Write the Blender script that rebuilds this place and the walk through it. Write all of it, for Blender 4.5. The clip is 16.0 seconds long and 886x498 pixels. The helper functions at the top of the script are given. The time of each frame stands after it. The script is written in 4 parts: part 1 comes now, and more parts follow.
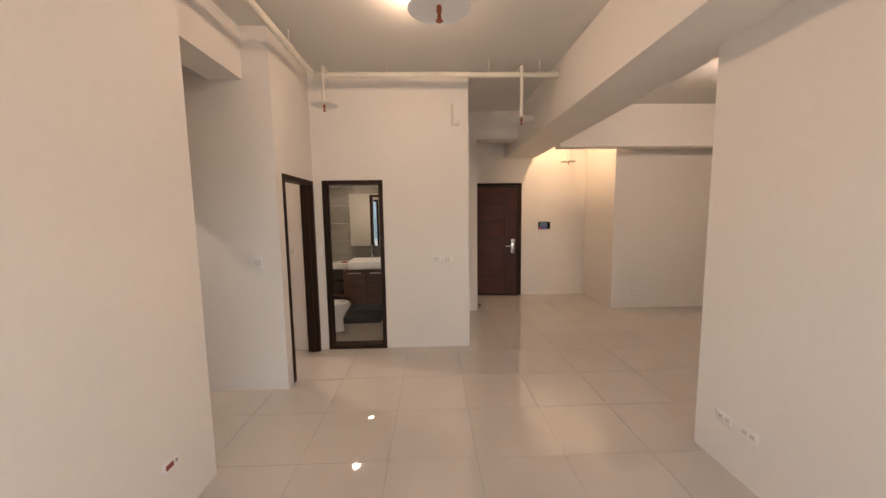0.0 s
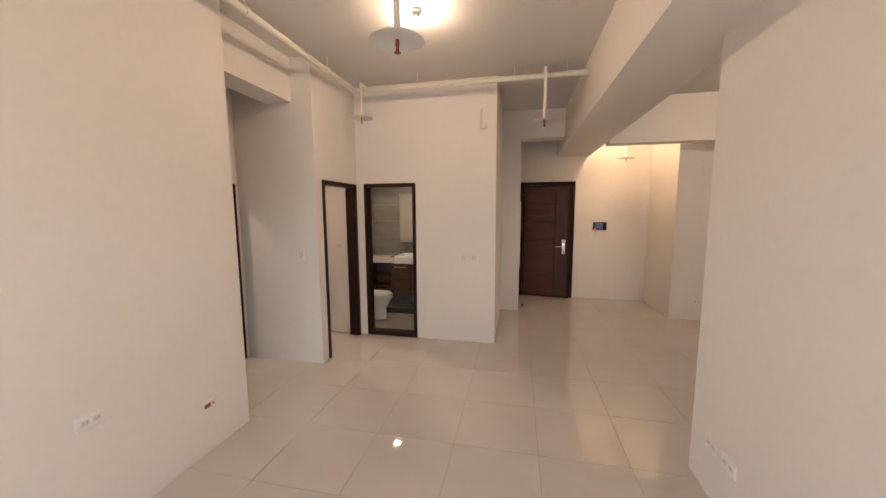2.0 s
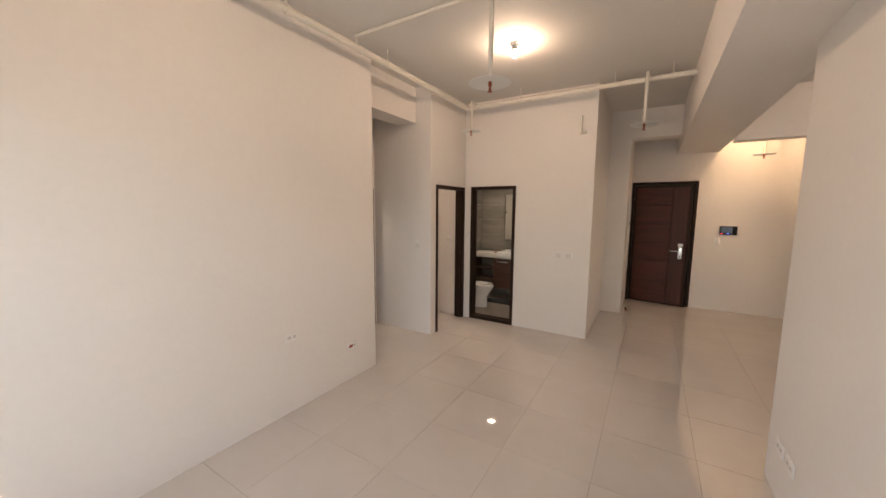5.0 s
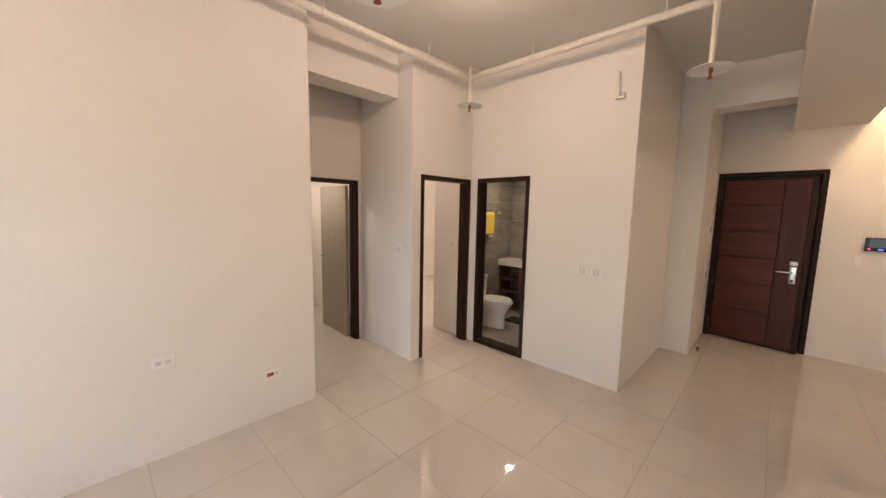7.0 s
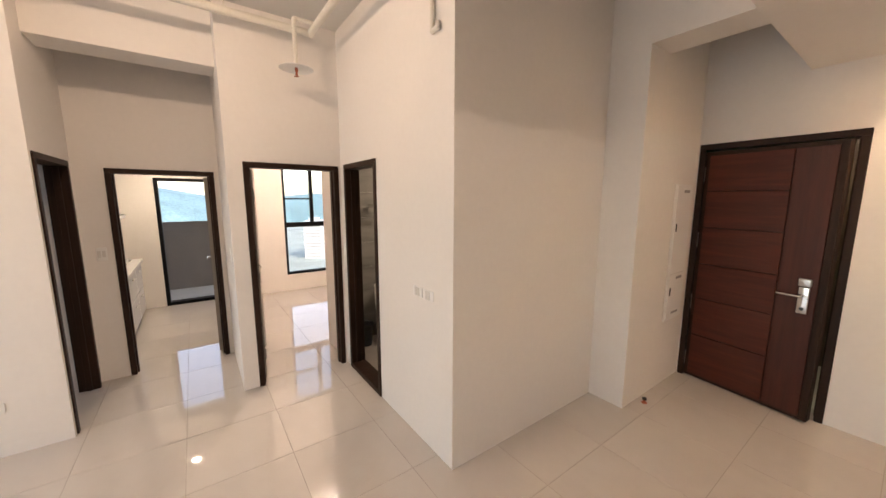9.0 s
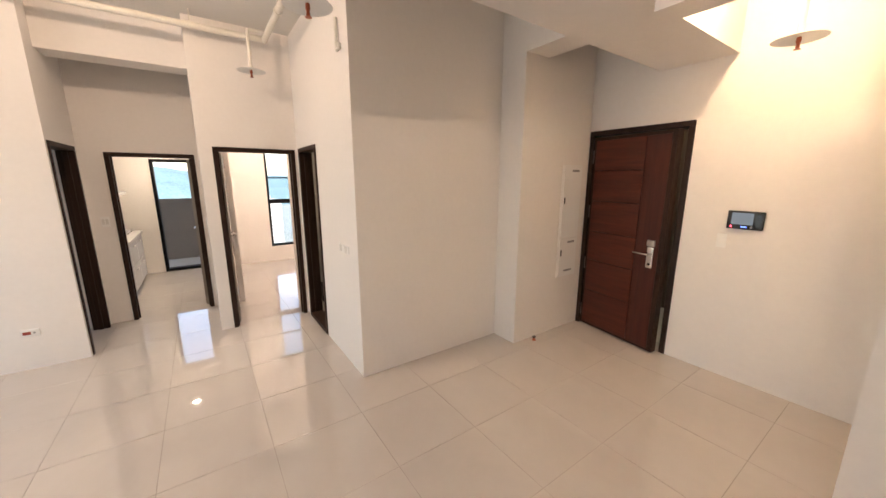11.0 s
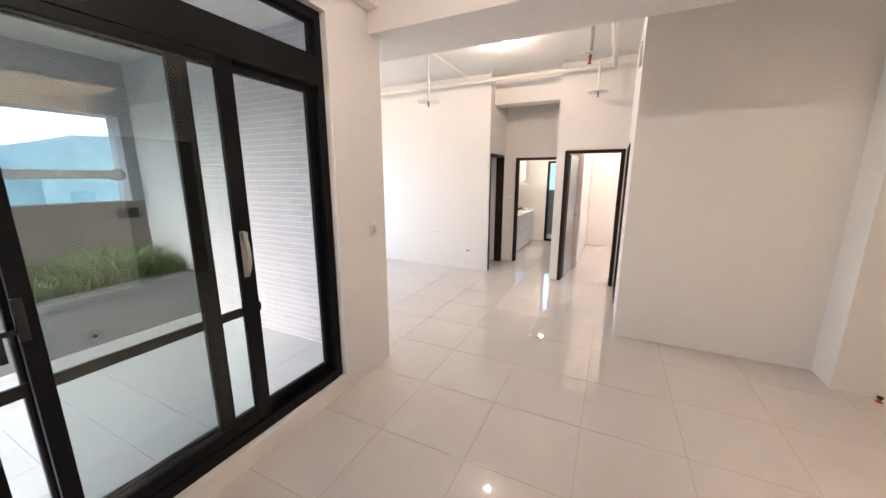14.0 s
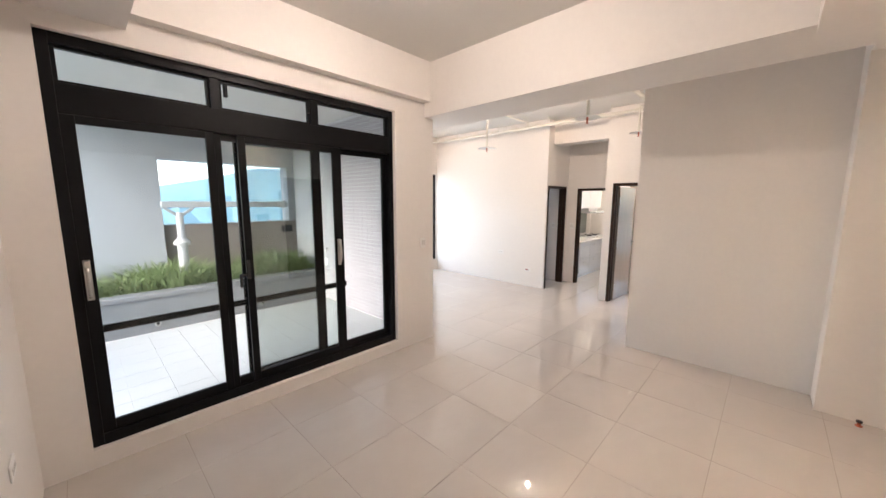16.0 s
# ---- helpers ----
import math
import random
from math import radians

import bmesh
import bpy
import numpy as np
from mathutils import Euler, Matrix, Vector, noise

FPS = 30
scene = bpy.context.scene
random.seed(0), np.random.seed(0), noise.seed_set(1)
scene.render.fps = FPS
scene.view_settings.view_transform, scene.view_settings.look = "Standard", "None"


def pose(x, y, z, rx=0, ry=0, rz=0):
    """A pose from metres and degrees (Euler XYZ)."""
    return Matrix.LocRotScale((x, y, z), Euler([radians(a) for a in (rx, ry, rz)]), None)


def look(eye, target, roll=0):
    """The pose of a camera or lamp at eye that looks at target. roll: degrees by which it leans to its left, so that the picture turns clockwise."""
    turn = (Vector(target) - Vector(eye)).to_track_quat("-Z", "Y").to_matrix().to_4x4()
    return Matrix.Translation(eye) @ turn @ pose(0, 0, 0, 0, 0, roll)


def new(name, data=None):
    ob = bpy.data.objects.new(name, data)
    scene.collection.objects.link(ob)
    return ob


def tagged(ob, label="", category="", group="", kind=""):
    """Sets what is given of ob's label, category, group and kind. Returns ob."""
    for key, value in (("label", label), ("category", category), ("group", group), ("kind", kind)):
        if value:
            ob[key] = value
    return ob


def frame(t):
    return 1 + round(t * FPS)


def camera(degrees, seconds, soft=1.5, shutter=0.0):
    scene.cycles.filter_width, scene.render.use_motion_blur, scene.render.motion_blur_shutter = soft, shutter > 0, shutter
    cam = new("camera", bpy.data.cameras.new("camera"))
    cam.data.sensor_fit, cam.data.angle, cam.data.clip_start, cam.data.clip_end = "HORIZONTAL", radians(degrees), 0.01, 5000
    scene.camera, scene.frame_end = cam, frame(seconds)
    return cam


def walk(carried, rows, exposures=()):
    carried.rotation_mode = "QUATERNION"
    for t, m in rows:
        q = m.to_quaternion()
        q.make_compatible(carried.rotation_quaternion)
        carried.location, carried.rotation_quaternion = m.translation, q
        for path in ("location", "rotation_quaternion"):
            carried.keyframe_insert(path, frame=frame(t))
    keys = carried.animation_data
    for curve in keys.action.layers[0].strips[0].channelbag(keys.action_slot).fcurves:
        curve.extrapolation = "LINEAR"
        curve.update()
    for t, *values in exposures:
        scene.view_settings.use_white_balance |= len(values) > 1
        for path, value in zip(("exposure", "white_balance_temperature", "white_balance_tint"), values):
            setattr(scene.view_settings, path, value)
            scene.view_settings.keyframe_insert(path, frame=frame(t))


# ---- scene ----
cam = camera(104.2, 16.0)

PATH = [
    (0, (-0.438, -4.152, 1.645), (-0.380, -2.163, 1.441), -0.8),
    (0.5, (-0.241, -4.212, 1.702), (-0.318, -2.225, 1.491), -0.7),
    (1, (-0.081, -4.226, 1.720), (-0.268, -2.247, 1.497), -0.4),
    (1.5, (0.169, -4.320, 1.689), (-0.148, -2.357, 1.479), -0.7),
    (2, (0.262, -4.302, 1.705), (-0.157, -2.359, 1.479), -0.3),
    (2.5, (0.345, -4.429, 1.685), (-0.180, -2.511, 1.469), -0.3),
    (3, (0.445, -4.641, 1.682), (-0.190, -2.757, 1.465), -0.2),
    (3.5, (0.586, -4.800, 1.702), (-0.157, -2.955, 1.487), -0.1),
    (4, (0.584, -4.819, 1.680), (-0.245, -3.011, 1.473), 0.0),
    (4.5, (0.588, -4.819, 1.674), (-0.333, -3.056, 1.466), 0.1),
    (5, (0.658, -4.790, 1.725), (-0.367, -3.089, 1.490), 0.4),
    (7.5, (1.066, -2.798, 1.668), (-0.401, -1.458, 1.439), 1.0),
    (8, (1.251, -2.224, 1.684), (-0.296, -0.979, 1.442), 0.6),
    (8.5, (1.431, -1.647, 1.684), (-0.153, -0.454, 1.423), 0.2),
    (9, (1.581, -1.215, 1.734), (-0.024, -0.058, 1.443), 0.1),
    (11.5, (2.978, -1.000, 1.701), (1.356, 0.074, 1.240), 0.2),
    (12, (3.291, -1.087, 1.677), (1.527, -0.272, 1.203), 0.3),
    (12.5, (3.552, -1.068, 1.709), (1.675, -0.585, 1.215), 0.3),
    (13, (3.718, -0.833, 1.699), (1.787, -0.733, 1.186), 0.2),
    (13.5, (3.802, -0.442, 1.688), (1.903, -0.857, 1.214), -0.4),
    (14, (3.858, -0.139, 1.649), (2.098, -0.996, 1.240), 0.0),
    (14.5, (3.863, 0.369, 1.649), (2.392, -0.940, 1.300), -0.4),
    (15, (3.919, 0.819, 1.631), (2.756, -0.781, 1.334), -0.2),
    (15.5, (4.138, 1.000, 1.687), (2.847, -0.501, 1.402), -0.1),
    (16, (4.414, 1.139, 1.731), (2.977, -0.225, 1.457), 0.2),
]
walk(cam, [(t, look(eye, target, roll)) for t, eye, target, roll in PATH],
     [(0, 1.68, 7900, 22), (5, 1.6, 7700, 20), (8, 2.08, 7450, 19), (12, 2.44, 6950, 17), (13.5, 2.56, 6350, 16), (15, 2.58, 6300, 15), (16, 2.58, 6400, 15)])


# ---- world and light ----
world = bpy.data.worlds.new("world")
scene.world = world
world.use_nodes = True
wn = world.node_tree.nodes
sky = wn.new("ShaderNodeTexSky")
sky.sky_type = 'NISHITA'
sky.sun_disc = False
sky.sun_elevation = radians(33)
sky.sun_rotation = radians(77)
sky.dust_density = 1.6
wn["Background"].inputs[1].default_value = 0.15
world.node_tree.links.new(sky.outputs[0], wn["Background"].inputs[0])
sun_data = bpy.data.lights.new("sun", 'SUN')
sun_data.energy = 0.8
sun_data.angle = radians(45)
sun_data.color = (1.0, 0.96, 0.9)
sun = new("sun", sun_data)
sun.matrix_basis = look((0, 0, 30), (-18, -4, 19))


def window_light(name, x, y, z, w, h, energy, turn):
    """Sky light entering at a window opening; turn: heading of the light about z, 0 being +y."""
    d = bpy.data.lights.new(name, 'AREA')
    d.shape = 'RECTANGLE'
    d.size, d.size_y = w, h
    d.energy = energy
    d.color = (0.88, 0.95, 1.0)
    ob = new(name, d)
    ob.matrix_basis = pose(x, y, z, 90, 0, turn)
    return ob

window_light("window_sky_light", -0.32, -5.16, 1.32, 2.9, 2.05, 9.0, 0)


# ---- materials ----
def material(name, base, rough=0.5, metal=0.0, var=0.06, scale=3.0, fine=60.0, bump=0.0, bump_scale=120.0, spec=0.5, coat=0.0, per_object=0.0):
    m = bpy.data.materials.new(name)
    m.use_nodes = True
    t = m.node_tree
    b = t.nodes["Principled BSDF"]
    b.inputs["Roughness"].default_value = rough
    b.inputs["Metallic"].default_value = metal
    b.inputs["Specular IOR Level"].default_value = spec
    b.inputs["Coat Weight"].default_value = coat
    co = t.nodes.new("ShaderNodeTexCoord")
    big = t.nodes.new("ShaderNodeTexNoise")
    big.inputs["Scale"].default_value = scale
    big.inputs["Detail"].default_value = 5
    small = t.nodes.new("ShaderNodeTexNoise")
    small.inputs["Scale"].default_value = fine
    t.links.new(co.outputs["Object"], big.inputs["Vector"])
    t.links.new(co.outputs["Object"], small.inputs["Vector"])
    add = t.nodes.new("ShaderNodeMath")
    add.operation = 'ADD'
    t.links.new(big.outputs["Fac"], add.inputs[0])
    t.links.new(small.outputs["Fac"], add.inputs[1])
    rng = t.nodes.new("ShaderNodeMapRange")
    rng.inputs["From Min"].default_value = 0.6
    rng.inputs["From Max"].default_value = 1.4
    rng.inputs["To Min"].default_value = 1 - var
    rng.inputs["To Max"].default_value = 1 + var
    t.links.new(add.outputs[0], rng.inputs["Value"])
    value = rng.outputs[0]
    if per_object:
        info = t.nodes.new("ShaderNodeObjectInfo")
        r2 = t.nodes.new("ShaderNodeMapRange")
        r2.inputs["To Min"].default_value = 1 - per_object
        r2.inputs["To Max"].default_value = 1 + per_object
        t.links.new(info.outputs["Random"], r2.inputs["Value"])
        mu = t.nodes.new("ShaderNodeMath")
        mu.operation = 'MULTIPLY'
        t.links.new(value, mu.inputs[0])
        t.links.new(r2.outputs[0], mu.inputs[1])
        value = mu.outputs[0]
    mul = t.nodes.new("ShaderNodeVectorMath")
    mul.operation = 'SCALE'
    mul.inputs[0].default_value = base
    t.links.new(value, mul.inputs["Scale"])
    t.links.new(mul.outputs[0], b.inputs["Base Color"])
    if bump:
        bt = t.nodes.new("ShaderNodeTexNoise")
        bt.inputs["Scale"].default_value = bump_scale
        bt.inputs["Detail"].default_value = 4
        t.links.new(co.outputs["Object"], bt.inputs["Vector"])
        bn = t.nodes.new("ShaderNodeBump")
        bn.inputs["Strength"].default_value = bump
        bn.inputs["Distance"].default_value = 0.004
        t.links.new(bt.outputs["Fac"], bn.inputs["Height"])
        t.links.new(bn.outputs[0], b.inputs["Normal"])
    return m


def veined(name, dark, light, rough, stretch, spec=0.5, scale=1.0, per_object=0.0, bump=0.0):
    """Wood grain or stone veins drawn out along an axis."""
    m = material(name, light, rough=rough, spec=spec)
    t = m.node_tree
    b = t.nodes["Principled BSDF"]
    co = t.nodes.new("ShaderNodeTexCoord")
    mp = t.nodes.new("ShaderNodeMapping")
    mp.inputs["Scale"].default_value = stretch
    t.links.new(co.outputs["Object"], mp.inputs["Vector"])
    if per_object:
        info = t.nodes.new("ShaderNodeObjectInfo")
        vm = t.nodes.new("ShaderNodeVectorMath")
        vm.operation = 'SCALE'
        vm.inputs[0].default_value = (7.3, 3.1, 5.7)
        t.links.new(info.outputs["Random"], vm.inputs["Scale"])
        t.links.new(vm.outputs[0], mp.inputs["Location"])
    n = t.nodes.new("ShaderNodeTexNoise")
    n.inputs["Scale"].default_value = scale
    n.inputs["Detail"].default_value = 8
    n.inputs["Roughness"].default_value = 0.65
    n.inputs["Distortion"].default_value = 0.6
    t.links.new(mp.outputs[0], n.inputs["Vector"])
    ramp = t.nodes.new("ShaderNodeValToRGB")
    ramp.color_ramp.elements[0].position = 0.3
    ramp.color_ramp.elements[0].color = (*dark, 1)
    ramp.color_ramp.elements[1].position = 0.7
    ramp.color_ramp.elements[1].color = (*light, 1)
    t.links.new(n.outputs["Fac"], ramp.inputs["Fac"])
    t.links.new(ramp.outputs[0], b.inputs["Base Color"])
    if bump:
        bn = t.nodes.new("ShaderNodeBump")
        bn.inputs["Strength"].default_value = bump
        bn.inputs["Distance"].default_value = 0.002
        t.links.new(n.outputs["Fac"], bn.inputs["Height"])
        t.links.new(bn.outputs[0], b.inputs["Normal"])
    return m


def glowing(name, colour, strength):
    m = bpy.data.materials.new(name)
    m.use_nodes = True
    b = m.node_tree.nodes["Principled BSDF"]
    b.inputs["Base Color"].default_value = (*colour, 1)
    b.inputs["Emission Color"].default_value = (*colour, 1)
    b.inputs["Emission Strength"].default_value = strength
    return m


def pane(name, tint=(0.95, 0.98, 0.97), rough=0.0):
    m = bpy.data.materials.new(name)
    m.use_nodes = True
    t = m.node_tree
    t.nodes.remove(t.nodes["Principled BSDF"])
    tr = t.nodes.new("ShaderNodeBsdfTransparent")
    tr.inputs[0].default_value = (*tint, 1)
    gl = t.nodes.new("ShaderNodeBsdfGlossy")
    gl.inputs["Roughness"].default_value = rough
    lw = t.nodes.new("ShaderNodeLayerWeight")
    lw.inputs["Blend"].default_value = 0.5
    pw = t.nodes.new("ShaderNodeMath")
    pw.operation = 'POWER'
    pw.inputs[1].default_value = 4.0
    t.links.new(lw.outputs["Facing"], pw.inputs[0])
    fr = t.nodes.new("ShaderNodeMapRange")
    fr.inputs["To Min"].default_value = 0.035
    fr.inputs["To Max"].default_value = 0.8
    t.links.new(pw.outputs[0], fr.inputs["Value"])
    mix = t.nodes.new("ShaderNodeMixShader")
    t.links.new(fr.outputs[0], mix.inputs[0])
    t.links.new(tr.outputs[0], mix.inputs[1])
    t.links.new(gl.outputs[0], mix.inputs[2])
    t.links.new(mix.outputs[0], t.nodes["Material Output"].inputs[0])
    return m


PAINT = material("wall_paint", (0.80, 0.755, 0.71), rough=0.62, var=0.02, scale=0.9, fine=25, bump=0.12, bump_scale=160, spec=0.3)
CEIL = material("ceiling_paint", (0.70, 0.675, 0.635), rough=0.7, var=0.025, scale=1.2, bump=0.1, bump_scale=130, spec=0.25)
TILE = veined("polished_tile", (0.545, 0.497, 0.45), (0.59, 0.54, 0.492), 0.022, (1.0, 1.6, 1.0), spec=0.85, scale=1.4, per_object=1.0)
GROUT = material("grout", (0.37, 0.325, 0.275), rough=0.9, var=0.15)
FRAME = veined("dark_door_frame", (0.017, 0.0075, 0.0042), (0.036, 0.017, 0.0095), 0.48, (14, 14, 0.8), spec=0.2, scale=2.0, bump=0.1)
MAHOG = veined("mahogany_door", (0.050, 0.0098, 0.0043), (0.094, 0.019, 0.008), 0.42, (1.2, 8, 16), spec=0.32, scale=1.6, bump=0.1)
MAHOG_DARK = veined("mahogany_stile", (0.040, 0.0085, 0.0043), (0.072, 0.0155, 0.0075), 0.42, (16, 8, 1.0), spec=0.32, scale=1.6, bump=0.1)
LEAF = veined("taupe_door_leaf", (0.30, 0.265, 0.225), (0.335, 0.295, 0.255), 0.24, (10, 10, 0.7), scale=2.0, bump=0.05)
ALU = material("black_aluminium", (0.0055, 0.0055, 0.006), rough=0.42, var=0.2, scale=8, fine=200, bump=0.03, bump_scale=400, spec=0.15)
CHROME = material("chrome", (0.72, 0.71, 0.69), rough=0.16, metal=1.0, var=0.04)
STEEL = material("brushed_steel", (0.55, 0.53, 0.50), rough=0.32, metal=1.0, var=0.05)
GLASS = pane("clear_glass")
MESH = bpy.data.materials.new("insect_mesh")
MESH.use_nodes = True
mt = MESH.node_tree
m_tr = mt.nodes.new("ShaderNodeBsdfTransparent")
m_mix = mt.nodes.new("ShaderNodeMixShader")
m_mix.inputs[0].default_value = 0.0
m_tr.inputs[0].default_value = (0.78, 0.78, 0.78, 1)
mt.nodes["Principled BSDF"].inputs["Base Color"].default_value = (0.16, 0.155, 0.15, 1)
mt.nodes["Principled BSDF"].inputs["Roughness"].default_value = 0.7
mt.links.new(m_tr.outputs[0], m_mix.inputs[1])
mt.links.new(mt.nodes["Principled BSDF"].outputs[0], m_mix.inputs[2])
mt.links.new(m_mix.outputs[0], mt.nodes["Material Output"].inputs[0])
PLASTIC = material("white_plastic", (0.82, 0.80, 0.77), rough=0.35, var=0.02)
ROCKER = material("pale_grey_plastic", (0.68, 0.65, 0.61), rough=0.4, var=0.02)
PLASTIC_GREY = material("grey_plastic", (0.30, 0.29, 0.28), rough=0.4, var=0.05)
RED = material("red_plastic", (0.30, 0.05, 0.03), rough=0.4, var=0.1)
BLACK = material("black_plastic", (0.012, 0.012, 0.013), rough=0.22, var=0.1)
PIPE = material("painted_pipe", (0.72, 0.68, 0.60), rough=0.45, var=0.05, scale=6, bump=0.08, bump_scale=60)
DISC = material("white_disc", (0.80, 0.79, 0.76), rough=0.4, var=0.03)
COPPER = material("red_brass", (0.38, 0.10, 0.05), rough=0.35, metal=0.6, var=0.1)
CERAMIC = material("white_ceramic", (0.82, 0.81, 0.79), rough=0.08, var=0.01, coat=0.4)
STONE = veined("grey_wall_tile", (0.19, 0.175, 0.155), (0.33, 0.305, 0.275), 0.22, (0.6, 0.6, 3.5), scale=1.3, per_object=1.0)
STONE_FLOOR = veined("bath_floor_tile", (0.27, 0.24, 0.21), (0.34, 0.31, 0.275), 0.4, (1, 1, 1), scale=2.0, per_object=1.0)
VANITY = veined("walnut_vanity", (0.06, 0.028, 0.017), (0.13, 0.06, 0.035), 0.4, (1.5, 10, 12), scale=2.0)
MIRROR = material("mirror", (0.86, 0.88, 0.87), rough=0.01, metal=1.0, var=0.0)
TOWEL = material("yellow_towel", (0.75, 0.55, 0.10), rough=0.95, var=0.08, scale=20, bump=0.8, bump_scale=300)
MAT = material("bath_mat_pile", (0.03, 0.032, 0.036), rough=0.95, var=0.2, scale=20, bump=0.8, bump_scale=250)
CABINET = material("white_lacquer", (0.72, 0.72, 0.73), rough=0.18, var=0.02)
WORKTOP = material("white_worktop", (0.76, 0.74, 0.71), rough=0.22, var=0.05, fine=200)
BRICK = material("pale_brick_tile", (0.43, 0.40, 0.41), rough=0.75, var=0.10, scale=2.0, fine=90, bump=0.25, bump_scale=90, per_object=0.07)
MORTAR = material("pale_mortar", (0.60, 0.59, 0.59), rough=0.9, var=0.06)
BALC_TILE = material("balcony_tile", (0.50, 0.515, 0.52), rough=0.5, var=0.06, scale=5, per_object=0.03)
CONCRETE = material("grey_render", (0.35, 0.365, 0.385), rough=0.85, var=0.12, scale=2, bump=0.3, bump_scale=70)
PARAPET = material("brown_render", (0.23, 0.20, 0.18), rough=0.85, var=0.12, scale=2, bump=0.3, bump_scale=70)
SOIL = material("planter_soil", (0.07, 0.05, 0.035), rough=1.0, var=0.3, scale=15, bump=0.8, bump_scale=30)
GRASS = material("grass", (0.23, 0.30, 0.13), rough=0.6, var=0.5, scale=9, fine=40)
# grey render made darker, the planter's shade put into its colour
PLANTER = material("shaded_planter_render", (0.21, 0.215, 0.22), rough=0.85, var=0.14, scale=2, bump=0.3, bump_scale=70)
# white post greyed down, so its colour carries the shade on it
POST = material("shaded_steel_post", (0.47, 0.48, 0.49), rough=0.5, var=0.12, scale=6, bump=0.1)
SPLASH = material("backsplash_glass", (0.33, 0.36, 0.33), rough=0.12, var=0.04)
# blue-teal base colour stands in for the haze over the hills
HILL = material("haze_tinted_hills", (0.13, 0.23, 0.26), rough=1.0, var=0.25, scale=0.02, fine=0.2)
CITY = material("far_city", (0.55, 0.56, 0.57), rough=0.9, var=0.15, scale=0.3, fine=2.0)
CITY_GROUND = material("far_ground", (0.30, 0.33, 0.30), rough=1.0, var=0.35, scale=0.03, fine=0.4)
CORRIDOR = veined("corridor_panel", (0.03, 0.018, 0.012), (0.08, 0.05, 0.03), 0.4, (12, 12, 0.8), scale=2.0)
BULB = glowing("bulb_glass", (1.0, 0.80, 0.63), 185.0)
BULB_DIM = glowing("dim_bulb_glass", (1.0, 0.80, 0.63), 125.0)
# glass of the bulb added as fill light in the dining room
BULB_FILL = glowing("fill_bulb_glass", (1.0, 0.87, 0.76), 255.0)
BULB_BED = glowing("bedroom_bulb_glass", (1.0, 0.87, 0.76), 700.0)
BULB_WARM = glowing("warm_bulb_glass", (1.0, 0.78, 0.53), 205.0)
DOWNLIGHT = glowing("downlight_lens", (1.0, 0.90, 0.74), 130.0)
SCREEN = glowing("intercom_screen", (0.05, 0.065, 0.085), 0.3)
SCREEN.node_tree.nodes["Principled BSDF"].inputs["Roughness"].default_value = 0.1
LED_RED = glowing("red_led", (1.0, 0.05, 0.08), 2.5)
LED_BLUE = glowing("blue_led", (0.1, 0.2, 1.0), 0.8)
EXIT_GREEN = glowing("exit_sign_green", (0.05, 0.9, 0.35), 4.0)


# ---- mesh helpers ----
def add_box(bm, x0, x1, y0, y1, z0, z1, bevel=0.0, seg=2):
    r = bmesh.ops.create_cube(bm, size=1.0)
    bmesh.ops.scale(bm, vec=(x1 - x0, y1 - y0, z1 - z0), verts=r["verts"])
    bmesh.ops.translate(bm, vec=((x0 + x1) / 2, (y0 + y1) / 2, (z0 + z1) / 2), verts=r["verts"])
    if bevel:
        edges = list({e for v in r["verts"] for e in v.link_edges})
        bmesh.ops.bevel(bm, geom=edges, offset=bevel, segments=seg, affect='EDGES', profile=0.5)


def box(x0, x1, y0, y1, z0, z1, bevel=0.0, seg=2):
    bm = bmesh.new()
    add_box(bm, x0, x1, y0, y1, z0, z1, bevel, seg)
    return bm


def add_cyl(bm, p, q, r, r2=None, n=20, caps=True):
    p, q = Vector(p), Vector(q)
    d = q - p
    m = Matrix.Translation((p + q) / 2) @ d.to_track_quat("Z", "Y").to_matrix().to_4x4()
    bmesh.ops.create_cone(bm, cap_ends=caps, segments=n, radius1=r, radius2=r if r2 is None else r2, depth=d.length, matrix=m)


def cyl(p, q, r, r2=None, n=20):
    bm = bmesh.new()
    add_cyl(bm, p, q, r, r2, n)
    return bm


def lathe(profile, n=28):
    """A body of revolution about z from (radius, height) pairs."""
    bm = bmesh.new()
    rings = []
    for r, z in profile:
        rings.append([bm.verts.new((r * math.cos(2 * math.pi * i / n), r * math.sin(2 * math.pi * i / n), z)) for i in range(n)])
    for a, b in zip(rings, rings[1:]):
        for i in range(n):
            bm.faces.new((a[i], a[(i + 1) % n], b[(i + 1) % n], b[i]))
    bm.faces.new(rings[0][::-1])
    bm.faces.new(rings[-1])
    bmesh.ops.recalc_face_normals(bm, faces=bm.faces)
    return bm


def loft(sections, n=32):
    """Stacked ovals: each (cx, cy, z, rx, ry)."""
    bm = bmesh.new()
    rings = []
    for cx, cy, z, rx, ry in sections:
        rings.append([bm.verts.new((cx + rx * math.cos(2 * math.pi * i / n), cy + ry * math.sin(2 * math.pi * i / n), z)) for i in range(n)])
    for a, b in zip(rings, rings[1:]):
        for i in range(n):
            bm.faces.new((a[i], a[(i + 1) % n], b[(i + 1) % n], b[i]))
    bm.faces.new(rings[0][::-1])
    bm.faces.new(rings[-1])
    bmesh.ops.recalc_face_normals(bm, faces=bm.faces)
    return bm


def tube(points, r, n=14):
    bm = bmesh.new()
    for p, q in zip(points, points[1:]):
        add_cyl(bm, p, q, r, n=n)
    for p in points[1:-1]:
        bmesh.ops.create_icosphere(bm, subdivisions=2, radius=r * 1.18, matrix=Matrix.Translation(p))
    return bm


